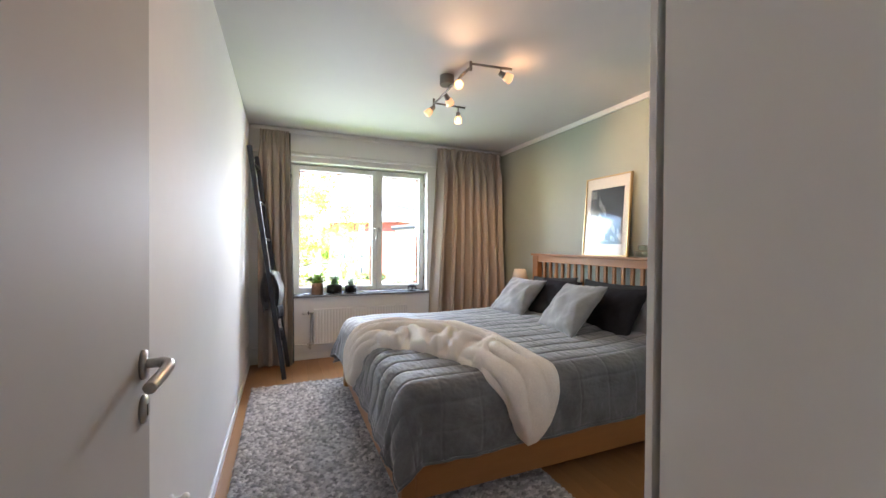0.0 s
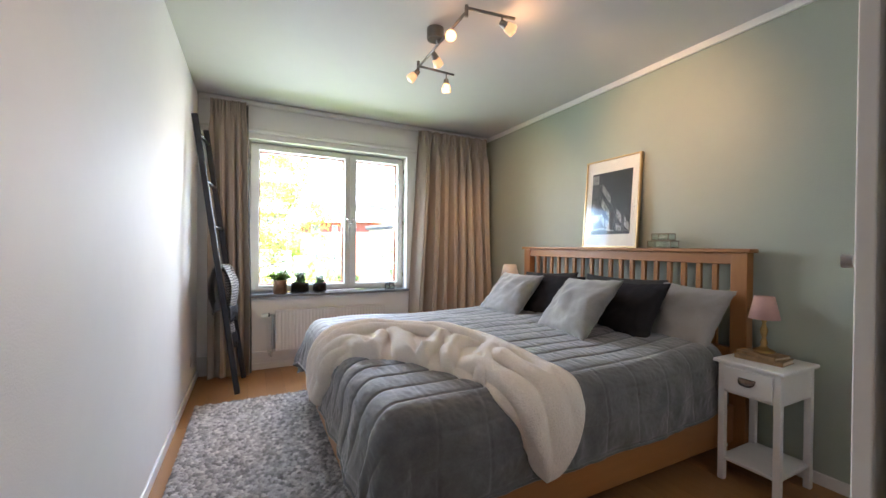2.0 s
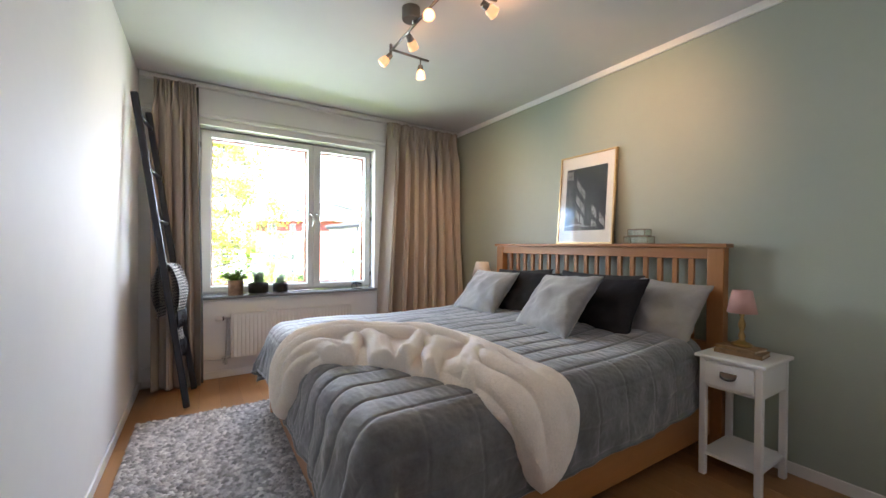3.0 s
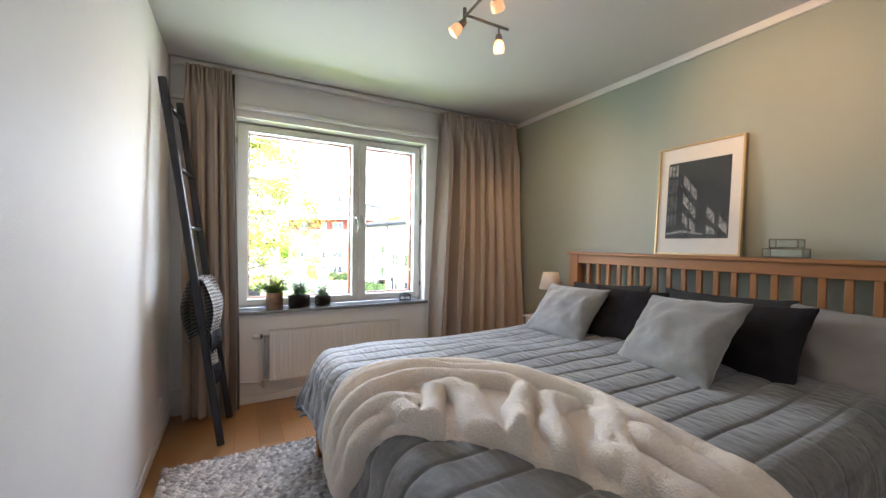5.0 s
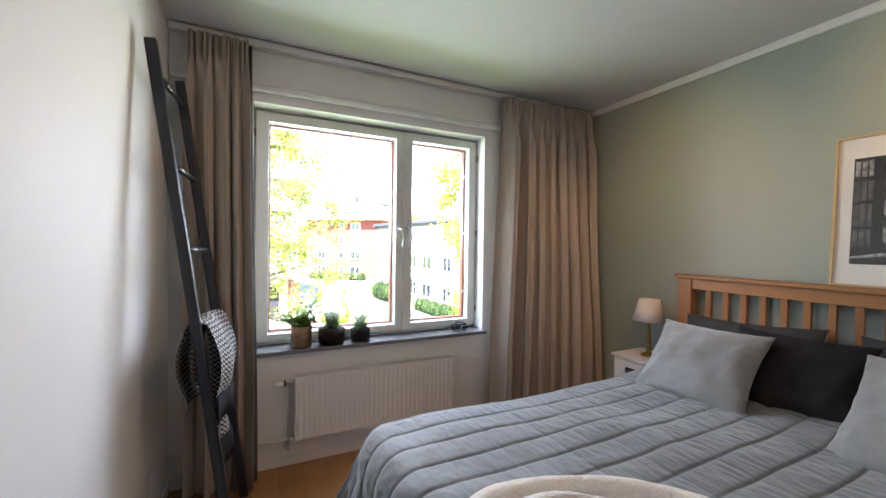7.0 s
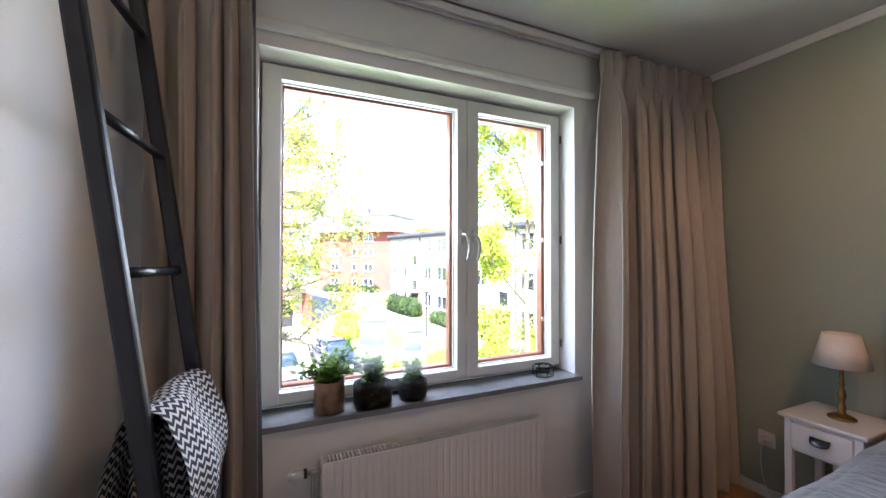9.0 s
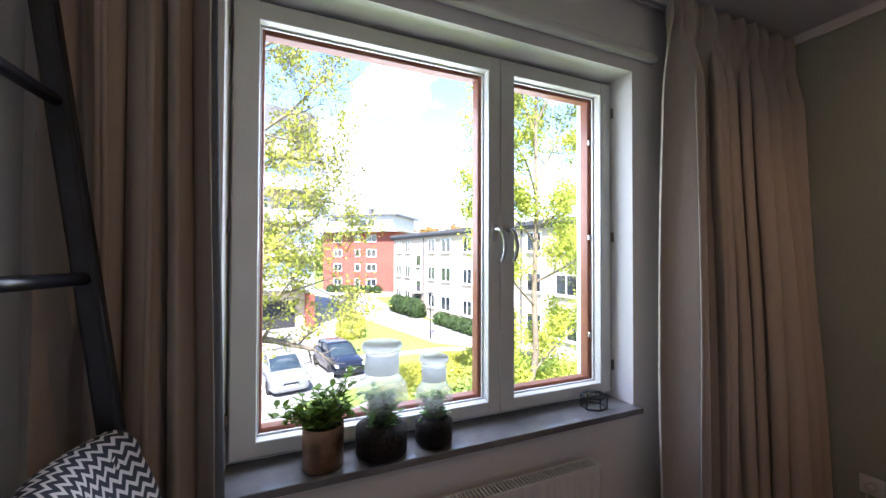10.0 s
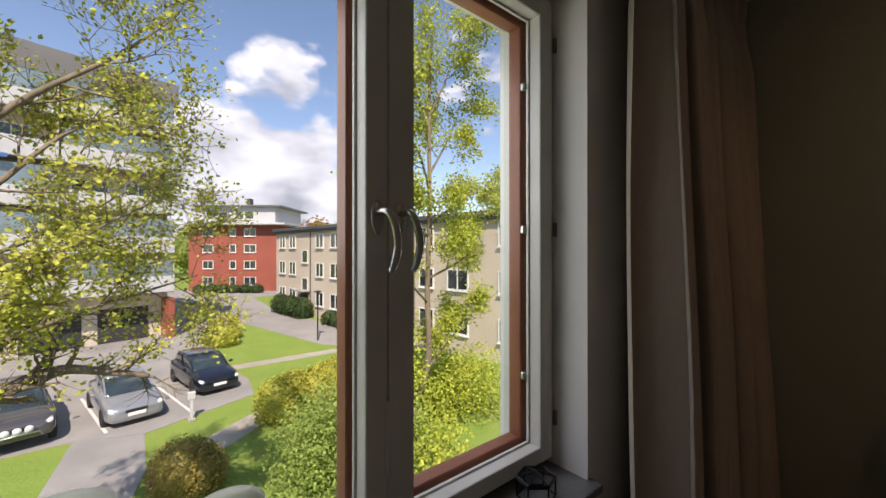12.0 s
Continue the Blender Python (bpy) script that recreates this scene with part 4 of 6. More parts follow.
# ---- curtains ----
def curtain(name, x0t, x1t, x0b, x1b, yt, yb, pleats, seed, label, edge=None, deep=1.0):
    """A pleated curtain that widens from its gathered heading to its hem; edge: where its lining shows."""
    t = thing(name, (x0t + x1t) / 2, yt, 0.012, label, "curtain", "curtains at the window")
    zt, zb = 2.458, 0.012

    def f(u, v):
        e = smoothstep(0.0, 1.0, v)
        x = (x0t + (x0b - x0t) * e) * (1 - u) + (x1t + (x1b - x1t) * e) * u
        ph = u * pleats * 2 * math.pi + seed + (1.6 * noise.noise((u * 3 + seed, v * 1.0, 0.0)) + 0.5 * noise.noise((u * 9 + seed, v * 2.0, 4.0))) * smoothstep(0.03, 0.5, v) + 1.3 * math.sin(u * 7 + seed) + 0.7 * math.sin(u * 17 + seed)
        head = math.exp(-((v - 0.030) / 0.026) ** 2)
        amp = deep * (0.013 + 0.026 * smoothstep(0.03, 0.16, v) + 0.008 * e)
        amp *= 0.85 + 0.75 * noise.noise((u * 5 + seed * 3, v * 0.7, 8.0))
        w = math.sin(ph) + 0.30 * math.sin(2 * ph + 1.0) + 0.16 * math.sin(3 * ph + 5 * u)
        fine = (head * 0.016 + 0.010 * smoothstep(0.16, 0.03, v)) * math.sin(ph * 3.0 + 2 * u)
        y = yt + (yb - yt) * e - amp * w + fine + 0.012 * noise.noise((u * 6 + seed, v * 3, 2.0)) * e
        x += deep * (0.016 * math.cos(ph) + 0.012 * math.sin(2 * ph)) * smoothstep(0.02, 0.15, v)
        return (x, min(y, 4.415), zt + (zb - zt) * v + 0.006 * head * math.sin(ph * 3) + (0.004 * math.sin(ph) if v > 0.98 else 0))

    vs, fs = sheet(pleats * 36, 100, f, 0.0025)
    raw("cloth", vs, fs, CURTAIN, t, smooth=True)
    if edge:
        sx, d = edge

        def g(u, v):
            e = smoothstep(0, 1, v)
            xe = (x0t + (x0b - x0t) * e) if sx < 0 else (x1t + (x1b - x1t) * e)
            y = yt + (yb - yt) * e
            return (xe + sx * -0.012 + sx * d * u * (0.7 + 0.3 * e), min(4.425, y + 0.035 + 0.010 * math.sin(u * 5 + v * 3)), zt - 0.01 + (zb - zt + 0.01) * v)
        vs, fs = sheet(10, 40, g, 0.002)
        raw("lining", vs, fs, CURTAIN_LIN, t, smooth=True, label="dark grey curtain lining")
    return t


curtain("curtain", -0.295, -0.02, -0.285, 0.008, 4.345, 4.310, 4, 0.6, "taupe linen curtain hanging beside the ladder", (1, 0.045), 0.85)
curtain("curtain", 1.655, 2.530, 1.530, 2.570, 4.335, 4.25, 8, 2.1, "taupe linen curtain gathered in the room corner", None, 1.75)

# ---- ladder with a woven blanket ----
ladder = thing("ladder", -0.2, 4.04, 0, "black wooden decorative ladder leaning on the wall", "ladder")
LA, LB = (Vector((-0.058, 3.845, 0.012)), Vector((-0.355, 3.862, 2.165))), (Vector((-0.020, 4.235, 0.012)), Vector((-0.318, 4.258, 2.150)))


def rail(a, b):
    d = (b - a).normalized()
    q = Matrix.Translation((a + b) / 2) @ d.to_track_quat("Z", "X").to_matrix().to_4x4()
    h = (b - a).length / 2
    return box(-0.021, 0.021, -0.016, 0.016, -h, h, 0.008, 2, m=q)


for a, b2 in (LA, LB):
    part("rail", rail(a, b2), BLACK_WOOD, ladder)
for zr in (2.02, 1.66, 1.31, 0.96, 0.60):
    k = zr / 2.15
    part("rung", rod(LA[0].lerp(LA[1], k), LB[0].lerp(LB[1], k), 0.0125, seg=14), BLACK_WOOD, ladder, smooth=True)


def chevron_mat():
    m = bpy.data.materials.new("black_white_chevron_weave")
    m.use_nodes = True
    n, l = m.node_tree.nodes, m.node_tree.links
    bs = n["Principled BSDF"]
    bs.inputs["Roughness"].default_value = 0.95
    bs.inputs["Specular IOR Level"].default_value = 0.1
    uv = n.new("ShaderNodeUVMap")
    sep = n.new("ShaderNodeSeparateXYZ")
    l.new(uv.outputs[0], sep.inputs[0])

    def op(kind, a, b=None):
        k = n.new("ShaderNodeMath")
        k.operation = kind
        for i, s in enumerate((a, b)):
            if s is None:
                continue
            if isinstance(s, (int, float)):
                k.inputs[i].default_value = s
            else:
                l.new(s, k.inputs[i])
        return k.outputs[0]

    zig = op("PINGPONG", sep.outputs["X"], 0.014)
    val = op("ADD", op("MULTIPLY", zig, 1.0), sep.outputs["Y"])
    st = op("GREATER_THAN", op("FRACT", op("MULTIPLY", val, 46.0)), 0.42)
    mx = n.new("ShaderNodeMix")
    mx.data_type = "RGBA"
    mx.inputs["A"].default_value = (0.62, 0.60, 0.56, 1)
    mx.inputs["B"].default_value = (0.045, 0.05, 0.06, 1)
    l.new(st, mx.inputs["Factor"])
    l.new(mx.outputs["Result"], bs.inputs["Base Color"])
    nz, bp = n.new("ShaderNodeTexNoise"), n.new("ShaderNodeBump")
    nz.inputs["Scale"].default_value = 320
    bp.inputs["Strength"].default_value = 0.4
    l.new(nz.outputs["Fac"], bp.inputs["Height"])
    l.new(bp.outputs["Normal"], bs.inputs["Normal"])
    return m


CHEVRON = chevron_mat()
FRINGE = mat("black_wool_fringe", (0.015, 0.016, 0.02), 0.95, vary=0.3, scale=40, bump=0.4, bump_scale=200)


def drape(name, w0, w1, front, back, bulge, y_shift, over, n_u=60, n_v=40):
    """A cloth hung over a rung: its front hangs on the room's side, its back on the wall's side."""
    k = 0.96 / 2.15
    c0, c1 = LA[0].lerp(LA[1], k), LB[0].lerp(LB[1], k)
    total = front + back

    def f(u, v):
        s = u * total - front
        base = c0.lerp(c1, w0 + (w1 - w0) * v + 0.02 * math.sin(3 * s))
        r = 0.030 + over
        wob = 0.012 * math.sin(v * 7 + s * 5) + 0.010 * noise.noise((v * 3, s * 4, over * 90))
        arc = r * math.pi / 2
        if abs(s) < arc:
            a = s / r
            x, z = -math.sin(a) * r, math.cos(a) * r
        else:
            sg = 1 if s > 0 else -1
            dd = abs(s) - arc
            x, z = -sg * (r + bulge * math.sin(min(1.0, dd / 0.3) * math.pi) + 0.3 * bulge * dd), -dd
        lean = -0.138 * z
        return (base.x + x + wob + (0.6 * lean if s < 0 else 0.0), base.y + y_shift, base.z + z)

    vs, fs = sheet(n_u, n_v, f)
    ob = raw(name, vs, fs, CHEVRON, smooth=True)
    uvl = ob.data.uv_layers.new(name="UVMap")
    wd = abs(w1 - w0) * 0.40
    for loop in ob.data.loops:
        i, j = divmod(loop.vertex_index, n_v + 1)
        uvl.data[loop.index].uv = (j / n_v * wd, i / n_u * total)
    return ob, f


wrap = thing("woven_blanket", -0.19, 4.04, 0.96, "black and white chevron wool blanket hung over the ladder", "blanket")
ob, f1 = drape("outer_layer", 0.03, 0.93, 0.42, 0.42, 0.035, 0.0, 0.020)
ob.parent, ob.matrix_parent_inverse = wrap, wrap.matrix_basis.inverted()
ob, f2 = drape("inner_layer", 0.10, 0.80, 0.62, 0.30, 0.012, 0.0, 0.004)
ob.parent, ob.matrix_parent_inverse = wrap, wrap.matrix_basis.inverted()
for ff, n in ((f1, 34), (f2, 24)):
    b = bmesh.new()
    for i in range(n):
        p = Vector(ff(0.0, (i + 0.5) / n))
        q = Vector(ff(0.07, (i + 0.5) / n)) + Vector((0.004, 0, 0))
        jit = Vector((random.uniform(-0.006, 0.006), random.uniform(-0.006, 0.006), 0))
        tube([q, p + Vector((0.004, 0, 0)), p + Vector((0.002, 0, -0.03)) + jit, p + Vector((0, 0, -0.065)) + 1.5 * jit], [0.0055, 0.007, 0.006, 0.003], 5, bm=b)
    part("fringe", b, FRINGE, wrap, "black woollen fringe", smooth=True)["kind"] = "stuff"


# ---- sockets ----
def socket(name, m, label):
    t = thing(name, *m.translation, label, "socket")
    t.matrix_basis = m
    b = box(-0.041, 0.041, -0.041, 0.041, 0, 0.009, 0.003, 2, m=m)
    part("plate", b, TRIM, t)
    part("well", lathe([(0, 0.0095), (0.020, 0.0095), (0.021, 0.0115), (0.023, 0.0115), (0.023, 0.009), (0, 0.009)], 24, m=m), TRIM, t, smooth=False)
    return t


s1 = socket("wall_socket", Matrix.Translation((XR, 4.08, 0.33)) @ pose(0, 0, 0, 0, -90, 0), "white double wall socket on the green wall")
part("plug", lathe([(0, 0.009), (0.018, 0.009), (0.017, 0.03), (0.006, 0.045), (0, 0.045)], 16, m=Matrix.Translation((XR, 4.08, 0.33)) @ pose(0, 0, 0, 0, -90, 0)), TRIM, s1, "white lamp plug", smooth=True)
solo(part("lamp_cord", tube(catmull([(2.58, 4.08, 0.325), (2.565, 4.085, 0.25), (2.58, 4.08, 0.12), (2.575, 4.03, 0.03), (2.58, 3.93, 0.008), (2.585, 3.86, 0.02)], 6), 0.003, 6), TRIM, smooth=True), "thin white lamp cord beside the nightstand", "cord")
socket("wall_socket", Matrix.Translation((XR, 3.76, 0.33)) @ pose(0, 0, 0, 0, -90, 0), "white wall socket behind the nightstand")
socket("wall_socket", Matrix.Translation((XL, 4.12, 0.24)) @ pose(0, 0, 0, 0, 90, 0), "white wall socket near the curtain")

# ---- things on the window sill ----
COPPER = mat("hammered_copper_pot", (0.42, 0.26, 0.16), 0.36, metal=0.9, vary=0.25, scale=14, fine=0.1, bump=0.25, bump_scale=30)
SOIL = mat("dark_potting_soil", (0.012, 0.010, 0.008), 0.95, vary=0.3, scale=40, bump=0.8, bump_scale=90)
LEAF = leaf_mat("green_houseplant_leaf", (0.20, 0.33, 0.06), (0.13, 0.24, 0.04), 0.5)
LEAF_DARK = leaf_mat("terrarium_leaf", (0.19, 0.36, 0.08), (0.13, 0.27, 0.05), 0.5)
STEM = mat("green_plant_stem", (0.10, 0.13, 0.04), 0.6)
ST = 0.7113


def leaf(bm, base, d, up, length, width):
    """A small pointed leaf, bent along its rib."""
    d = d.normalized()
    s = d.cross(up)
    s = s.normalized() if s.length > 1e-3 else d.orthogonal().normalized()
    nrm = s.cross(d)
    pts = [base, base + d * length * 0.35 + s * width / 2 + nrm * length * 0.05, base + d * length * 0.75 + s * width * 0.36, base + d * length - nrm * length * 0.12, base + d * length * 0.75 - s * width * 0.36, base + d * length * 0.35 - s * width / 2 + nrm * length * 0.05]
    v = [bm.verts.new(p) for p in pts]
    c1, c2 = bm.verts.new(base + d * length * 0.35 - nrm * length * 0.04), bm.verts.new(base + d * length * 0.75 - nrm * length * 0.06)
    for f in ((v[0], v[1], c1), (v[0], c1, v[5]), (v[1], v[2], c2, c1), (c1, c2, v[4], v[5]), (v[2], v[3], c2), (c2, v[3], v[4])):
        bm.faces.new(f)


def sprig(stems, leaves, base, tip, n, size, rnd, droop=0.0):
    """A stem from base to tip with n leaves."""
    base, tip = Vector(base), Vector(tip)
    mid = (base + tip) / 2 + Vector((rnd.uniform(-1, 1), rnd.uniform(-1, 1), 1.5)) * (tip - base).length * 0.10
    pts = catmull([base, mid, tip + Vector((0, 0, -droop))], 5)
    tube(pts, [0.0022 - 0.0012 * i / (len(pts) - 1) for i in range(len(pts))], 5, bm=stems)
    for i in range(n):
        k = 0.25 + 0.75 * i / max(1, n - 1)
        q = pts[min(len(pts) - 1, int(k * (len(pts) - 1)))]
        a = rnd.uniform(0, 2 * math.pi)
        d = Vector((math.cos(a), math.sin(a), rnd.uniform(-0.1, 0.9)))
        s = size * rnd.uniform(0.7, 1.2)
        leaf(leaves, q, d, Vector((0.1, 0.2, 1)), s, s * 0.62)


rnd = random.Random(5)
plant = thing("potted_plant", 0.285, 4.507, ST, "leafy green plant in a copper pot on the sill", "plant")
pm = Matrix.Translation((0.285, 4.507, ST))
part("pot", lathe([(0, 0), (0.058, 0), (0.062, 0.006), (0.0625, 0.128), (0.0605, 0.131), (0.058, 0.126), (0.056, 0.11), (0, 0.11)], 36, m=pm), COPPER, plant, smooth=True)
part("soil", lathe([(0, 0.1115), (0.055, 0.1115), (0.055, 0.116), (0, 0.122)], 24, m=pm), SOIL, plant, smooth=True)
sb, lb = bmesh.new(), bmesh.new()
for i in range(64):
    a, r = rnd.uniform(0, 2 * math.pi), rnd.uniform(0.02, 0.105)
    hgt = rnd.uniform(0.14, 0.20) if r > 0.06 else rnd.uniform(0.16, 0.23)
    sprig(sb, lb, (0.285 + 0.03 * math.cos(a), 4.507 + 0.03 * math.sin(a), ST + 0.112), (0.285 + r * 1.25 * math.cos(a), min(4.578, 4.507 + r * 0.8 * math.sin(a)), ST + hgt), 9, 0.031, rnd)
for tx, tz in ((0.375, 0.29), (0.39, 0.25), (0.36, 0.26), (0.15, 0.20), (0.17, 0.16), (0.13, 0.17)):
    sprig(sb, lb, (0.29, 4.505, ST + 0.112), (tx, 4.50, ST + tz), 16, 0.030, rnd)
part("stem", sb, STEM, plant)["kind"] = "stuff"
part("foliage", lb, LEAF, plant, "small pointed green leaves", smooth=True)["kind"] = "stuff"


def jar(x, y, r, h_body, h_top, soil, label, seed):
    """A ground-glass apothecary jar holding soil and plants, with a flat stopper."""
    t = thing("terrarium_jar", x, y, ST, label, "jar", "terrarium jars on the sill")
    m = Matrix.Translation((x, y, ST))
    nr = r * 0.64
    out = [(0, 0), (r * 0.92, 0), (r, 0.010), (r, h_body * 0.80), (r * 0.93, h_body * 0.90), (nr * 1.08, h_body), (nr, h_body + 0.012), (nr, h_top - 0.035), (nr * 1.15, h_top - 0.030), (nr * 1.15, h_top - 0.025)]
    ins = [(nr * 0.94, h_top - 0.025), (nr * 0.94, h_body + 0.010), (r * 0.90, h_body * 0.885), (r * 0.97, h_body * 0.79), (r * 0.97, 0.012), (0, 0.008)]
    g = part("glass", lathe(out + ins, 40, m=m), JAR_GLASS, t, "clear glass jar body", smooth=True)
    g.visible_shadow = False
    lid = lathe([(0, h_top - 0.05), (nr * 0.88, h_top - 0.05), (nr * 0.92, h_top - 0.022), (nr * 1.17, h_top - 0.020), (nr * 1.20, h_top - 0.012), (nr * 1.15, h_top - 0.004), (nr * 0.9, h_top - 0.002), (nr * 0.8, h_top - 0.006), (0, h_top - 0.006)], 36, m=m)
    part("stopper", lid, FROST_LID, t, "frosted flat glass stopper", smooth=True)
    part("neck_band", lathe([(nr * 1.012, h_body + 0.014), (nr * 1.012, h_top - 0.037), (nr * 1.004, h_top - 0.037), (nr * 1.004, h_body + 0.014)], 36, m=m), FROST_THIN, t, "ground glass neck", smooth=True)
    part("soil", lathe([(0, 0.010), (r * 0.955, 0.013), (r * 0.96, soil), (r * 0.6, soil + 0.012), (0, soil + 0.008)], 32, m=m), SOIL, t, smooth=True)
    rn = random.Random(seed)
    sb, lb = bmesh.new(), bmesh.new()
    for i in range(60):
        a, rr = rn.uniform(0, 2 * math.pi), rn.uniform(0.1, 0.72) * r
        sprig(sb, lb, (x + 0.3 * rr * math.cos(a), y + 0.3 * rr * math.sin(a), ST + soil), (x + rr * math.cos(a), y + rr * math.sin(a), ST + soil + rn.uniform(0.04, 0.72) * (h_body - soil)), 7, 0.032 * r / 0.08, rn)
    part("stem", sb, STEM, t)["kind"] = "stuff"
    part("plants", lb, LEAF_DARK, t, "small green terrarium plants", smooth=True)["kind"] = "stuff"
    return t


FROST_THIN = bpy.data.materials.new("ground_glass")
FROST_THIN.use_nodes = True
fn, fl = FROST_THIN.node_tree.nodes, FROST_THIN.node_tree.links
fn.clear()
f_o, f_m, f_t, f_d = fn.new("ShaderNodeOutputMaterial"), fn.new("ShaderNodeMixShader"), fn.new("ShaderNodeBsdfTransparent"), fn.new("ShaderNodeBsdfTranslucent")
f_d.inputs["Color"].default_value = (0.85, 0.87, 0.86, 1)
f_m.inputs[0].default_value = 0.62
fl.new(f_t.outputs[0], f_m.inputs[1])
fl.new(f_d.outputs[0], f_m.inputs[2])
fl.new(f_m.outputs[0], f_o.inputs[0])
FROST_LID = FROST_THIN.copy()
FROST_LID.name = "frosted_stopper_glass"
FROST_LID.node_tree.nodes["Mix Shader"].inputs[0].default_value = 0.85
JAR_GLASS = FROST_THIN.copy()
JAR_GLASS.name = "misted_jar_glass"
# condensation gathers in the upper half of the jar
jn, jl = JAR_GLASS.node_tree.nodes, JAR_GLASS.node_tree.links
j_co, j_sep, j_map = jn.new("ShaderNodeTexCoord"), jn.new("ShaderNodeSeparateXYZ"), jn.new("ShaderNodeMapRange")
j_map.inputs["From Min"].default_value, j_map.inputs["From Max"].default_value = 0.44, 0.74
j_map.inputs["To Min"].default_value, j_map.inputs["To Max"].default_value = 0.012, 0.30
jl.new(j_co.outputs["Generated"], j_sep.inputs[0])
jl.new(j_sep.outputs["Z"], j_map.inputs["Value"])
jl.new(j_map.outputs["Result"], jn["Mix Shader"].inputs[0])
jar(0.468, 4.500, 0.087, 0.255, 0.368, 0.095, "large stoppered glass jar terrarium with ferns", 3)
jar(0.655, 4.505, 0.067, 0.205, 0.305, 0.080, "smaller stoppered glass jar terrarium", 9)

casket = thing("glass_casket", 1.408, 4.522, ST, "small hexagonal glass casket with black edging", "box")
cm = Matrix.Translation((1.408, 4.522, ST))
b = bmesh.new()
LEADB = mat("black_metal_edging", (0.02, 0.02, 0.022), 0.4, metal=0.8)
ring = [(0.056 * math.cos(math.pi * k / 3 + 0.3), 0.050 * math.sin(math.pi * k / 3 + 0.3)) for k in range(6)]
for k in range(6):
    (ax, ay), (bx, by) = ring[k], ring[(k + 1) % 6]
    for z in (0.003, 0.048, 0.054):
        rod(cm @ Vector((ax, ay, z)), cm @ Vector((bx, by, z)), 0.0028, seg=6, bm=b)
    rod(cm @ Vector((ax, ay, 0.003)), cm @ Vector((ax, ay, 0.054)), 0.0028, seg=6, bm=b)
    rod(cm @ Vector((ax, ay, 0.054)), cm @ Vector((0, 0, 0.068)), 0.0022, seg=6, bm=b)
part("edging", b, LEADB, casket, "black metal edging")
bm = bmesh.new()
lo = [bm.verts.new(cm @ Vector((0.98 * ax, 0.98 * ay, 0.001))) for ax, ay in ring]
hi = [bm.verts.new(cm @ Vector((0.98 * ax, 0.98 * ay, 0.053))) for ax, ay in ring]
top = bm.verts.new(cm @ Vector((0, 0, 0.066)))
for k in range(6):
    bm.faces.new((lo[k], lo[(k + 1) % 6], hi[(k + 1) % 6], hi[k]))
    bm.faces.new((hi[k], hi[(k + 1) % 6], top))
bm.faces.new(lo)
p = part("panes", bm, CLEAR, casket, "clear glass panes")
p.visible_shadow = False

# ---- ceiling lamp: a bar with two arms and five spots ----
BULB = mat("lit_lamp_glass", (0.9, 0.7, 0.5), 0.5, emit=((1.0, 0.66, 0.34), 0.10))
GLOW = mat("amber_lamp_glass", (0.85, 0.5, 0.25), 0.5, emit=((1.0, 0.52, 0.24), 0.04))
lamp = thing("ceiling_lamp", 1.09, 2.56, ZC, "brushed steel ceiling lamp with five lit glass spots", "ceiling lamp")
part("canopy", lathe([(0, 0), (0.052, 0), (0.052, -0.060), (0.049, -0.066), (0, -0.066)], 32, m=Matrix.Translation((1.03, 2.575, ZC - 0.0005))), STEEL_DARK, lamp, smooth=False)
part("bar", rod((1.055, 2.239, 2.440), (1.066, 2.930, 2.430), 0.008, seg=12), STEEL_DARK, lamp, smooth=True)
part("bar", rod((1.045, 2.575, 2.446), (1.060, 2.575, 2.430), 0.012, seg=12), STEEL_DARK, lamp)
for xj, yj, xe, ye, ze in ((1.055, 2.239, 1.335, 2.190, 2.453), (1.066, 2.930, 1.347, 2.928, 2.437)):
    part("joint", rod((xj, yj, 2.415), (xj, yj, 2.474), 0.010, seg=12), STEEL_DARK, lamp)
    part("arm", rod((xj, yj, 2.460 if ye < 2.5 else 2.440), (xe, ye, ze), 0.008, seg=12), STEEL_DARK, lamp, smooth=True)


def spot(px, py, pz, d, power, cone, stem=0.035, glow=0.0):
    """A swivelling spot: stem, socket cap and a flared glass, aimed along d; glow: what its glass scatters all round."""
    d = Vector(d).normalized()
    piv = Vector((px, py, pz - stem))
    h = part("spot_holder", rod((px, py, pz), piv, 0.005, seg=8), STEEL_DARK, lamp)
    q = Matrix.Translation(piv) @ d.to_track_quat("Z", "Y").to_matrix().to_4x4()
    part("cap", lathe([(0, -0.014), (0.014, -0.012), (0.019, 0.0), (0.019, 0.018), (0.023, 0.022), (0, 0.022)], 20, m=q), STEEL_DARK, h, smooth=True)
    part("glass", lathe([(0.020, 0.0225), (0.028, 0.038), (0.033, 0.078), (0.030, 0.078), (0.025, 0.040), (0.017, 0.023)], 24, m=q), GLOW, h, "amber glass", smooth=True)
    part("bulb", lathe([(0, 0.030), (0.016, 0.036), (0.026, 0.060), (0.028, 0.080), (0.014, 0.086), (0, 0.087)], 20, m=q), BULB, h, "lit frosted glass", smooth=True)
    pos = piv + d * 0.10
    li = new("spot_light", bpy.data.lights.new("spot_light", "SPOT"))
    li.data.energy, li.data.color, li.data.spot_size, li.data.spot_blend, li.data.shadow_soft_size = SPOT_W * power, (1.0, 0.56, 0.25), radians(cone), 1.0, 0.035
    li.matrix_world = look(pos, pos + d)
    if glow:
        gl = new("glass_light", bpy.data.lights.new("glass_light", "POINT"))
        gl.data.energy, gl.data.color, gl.data.shadow_soft_size = glow, (1.0, 0.50, 0.20), 0.03
        gl.matrix_world = Matrix.Translation(piv + d * 0.13)


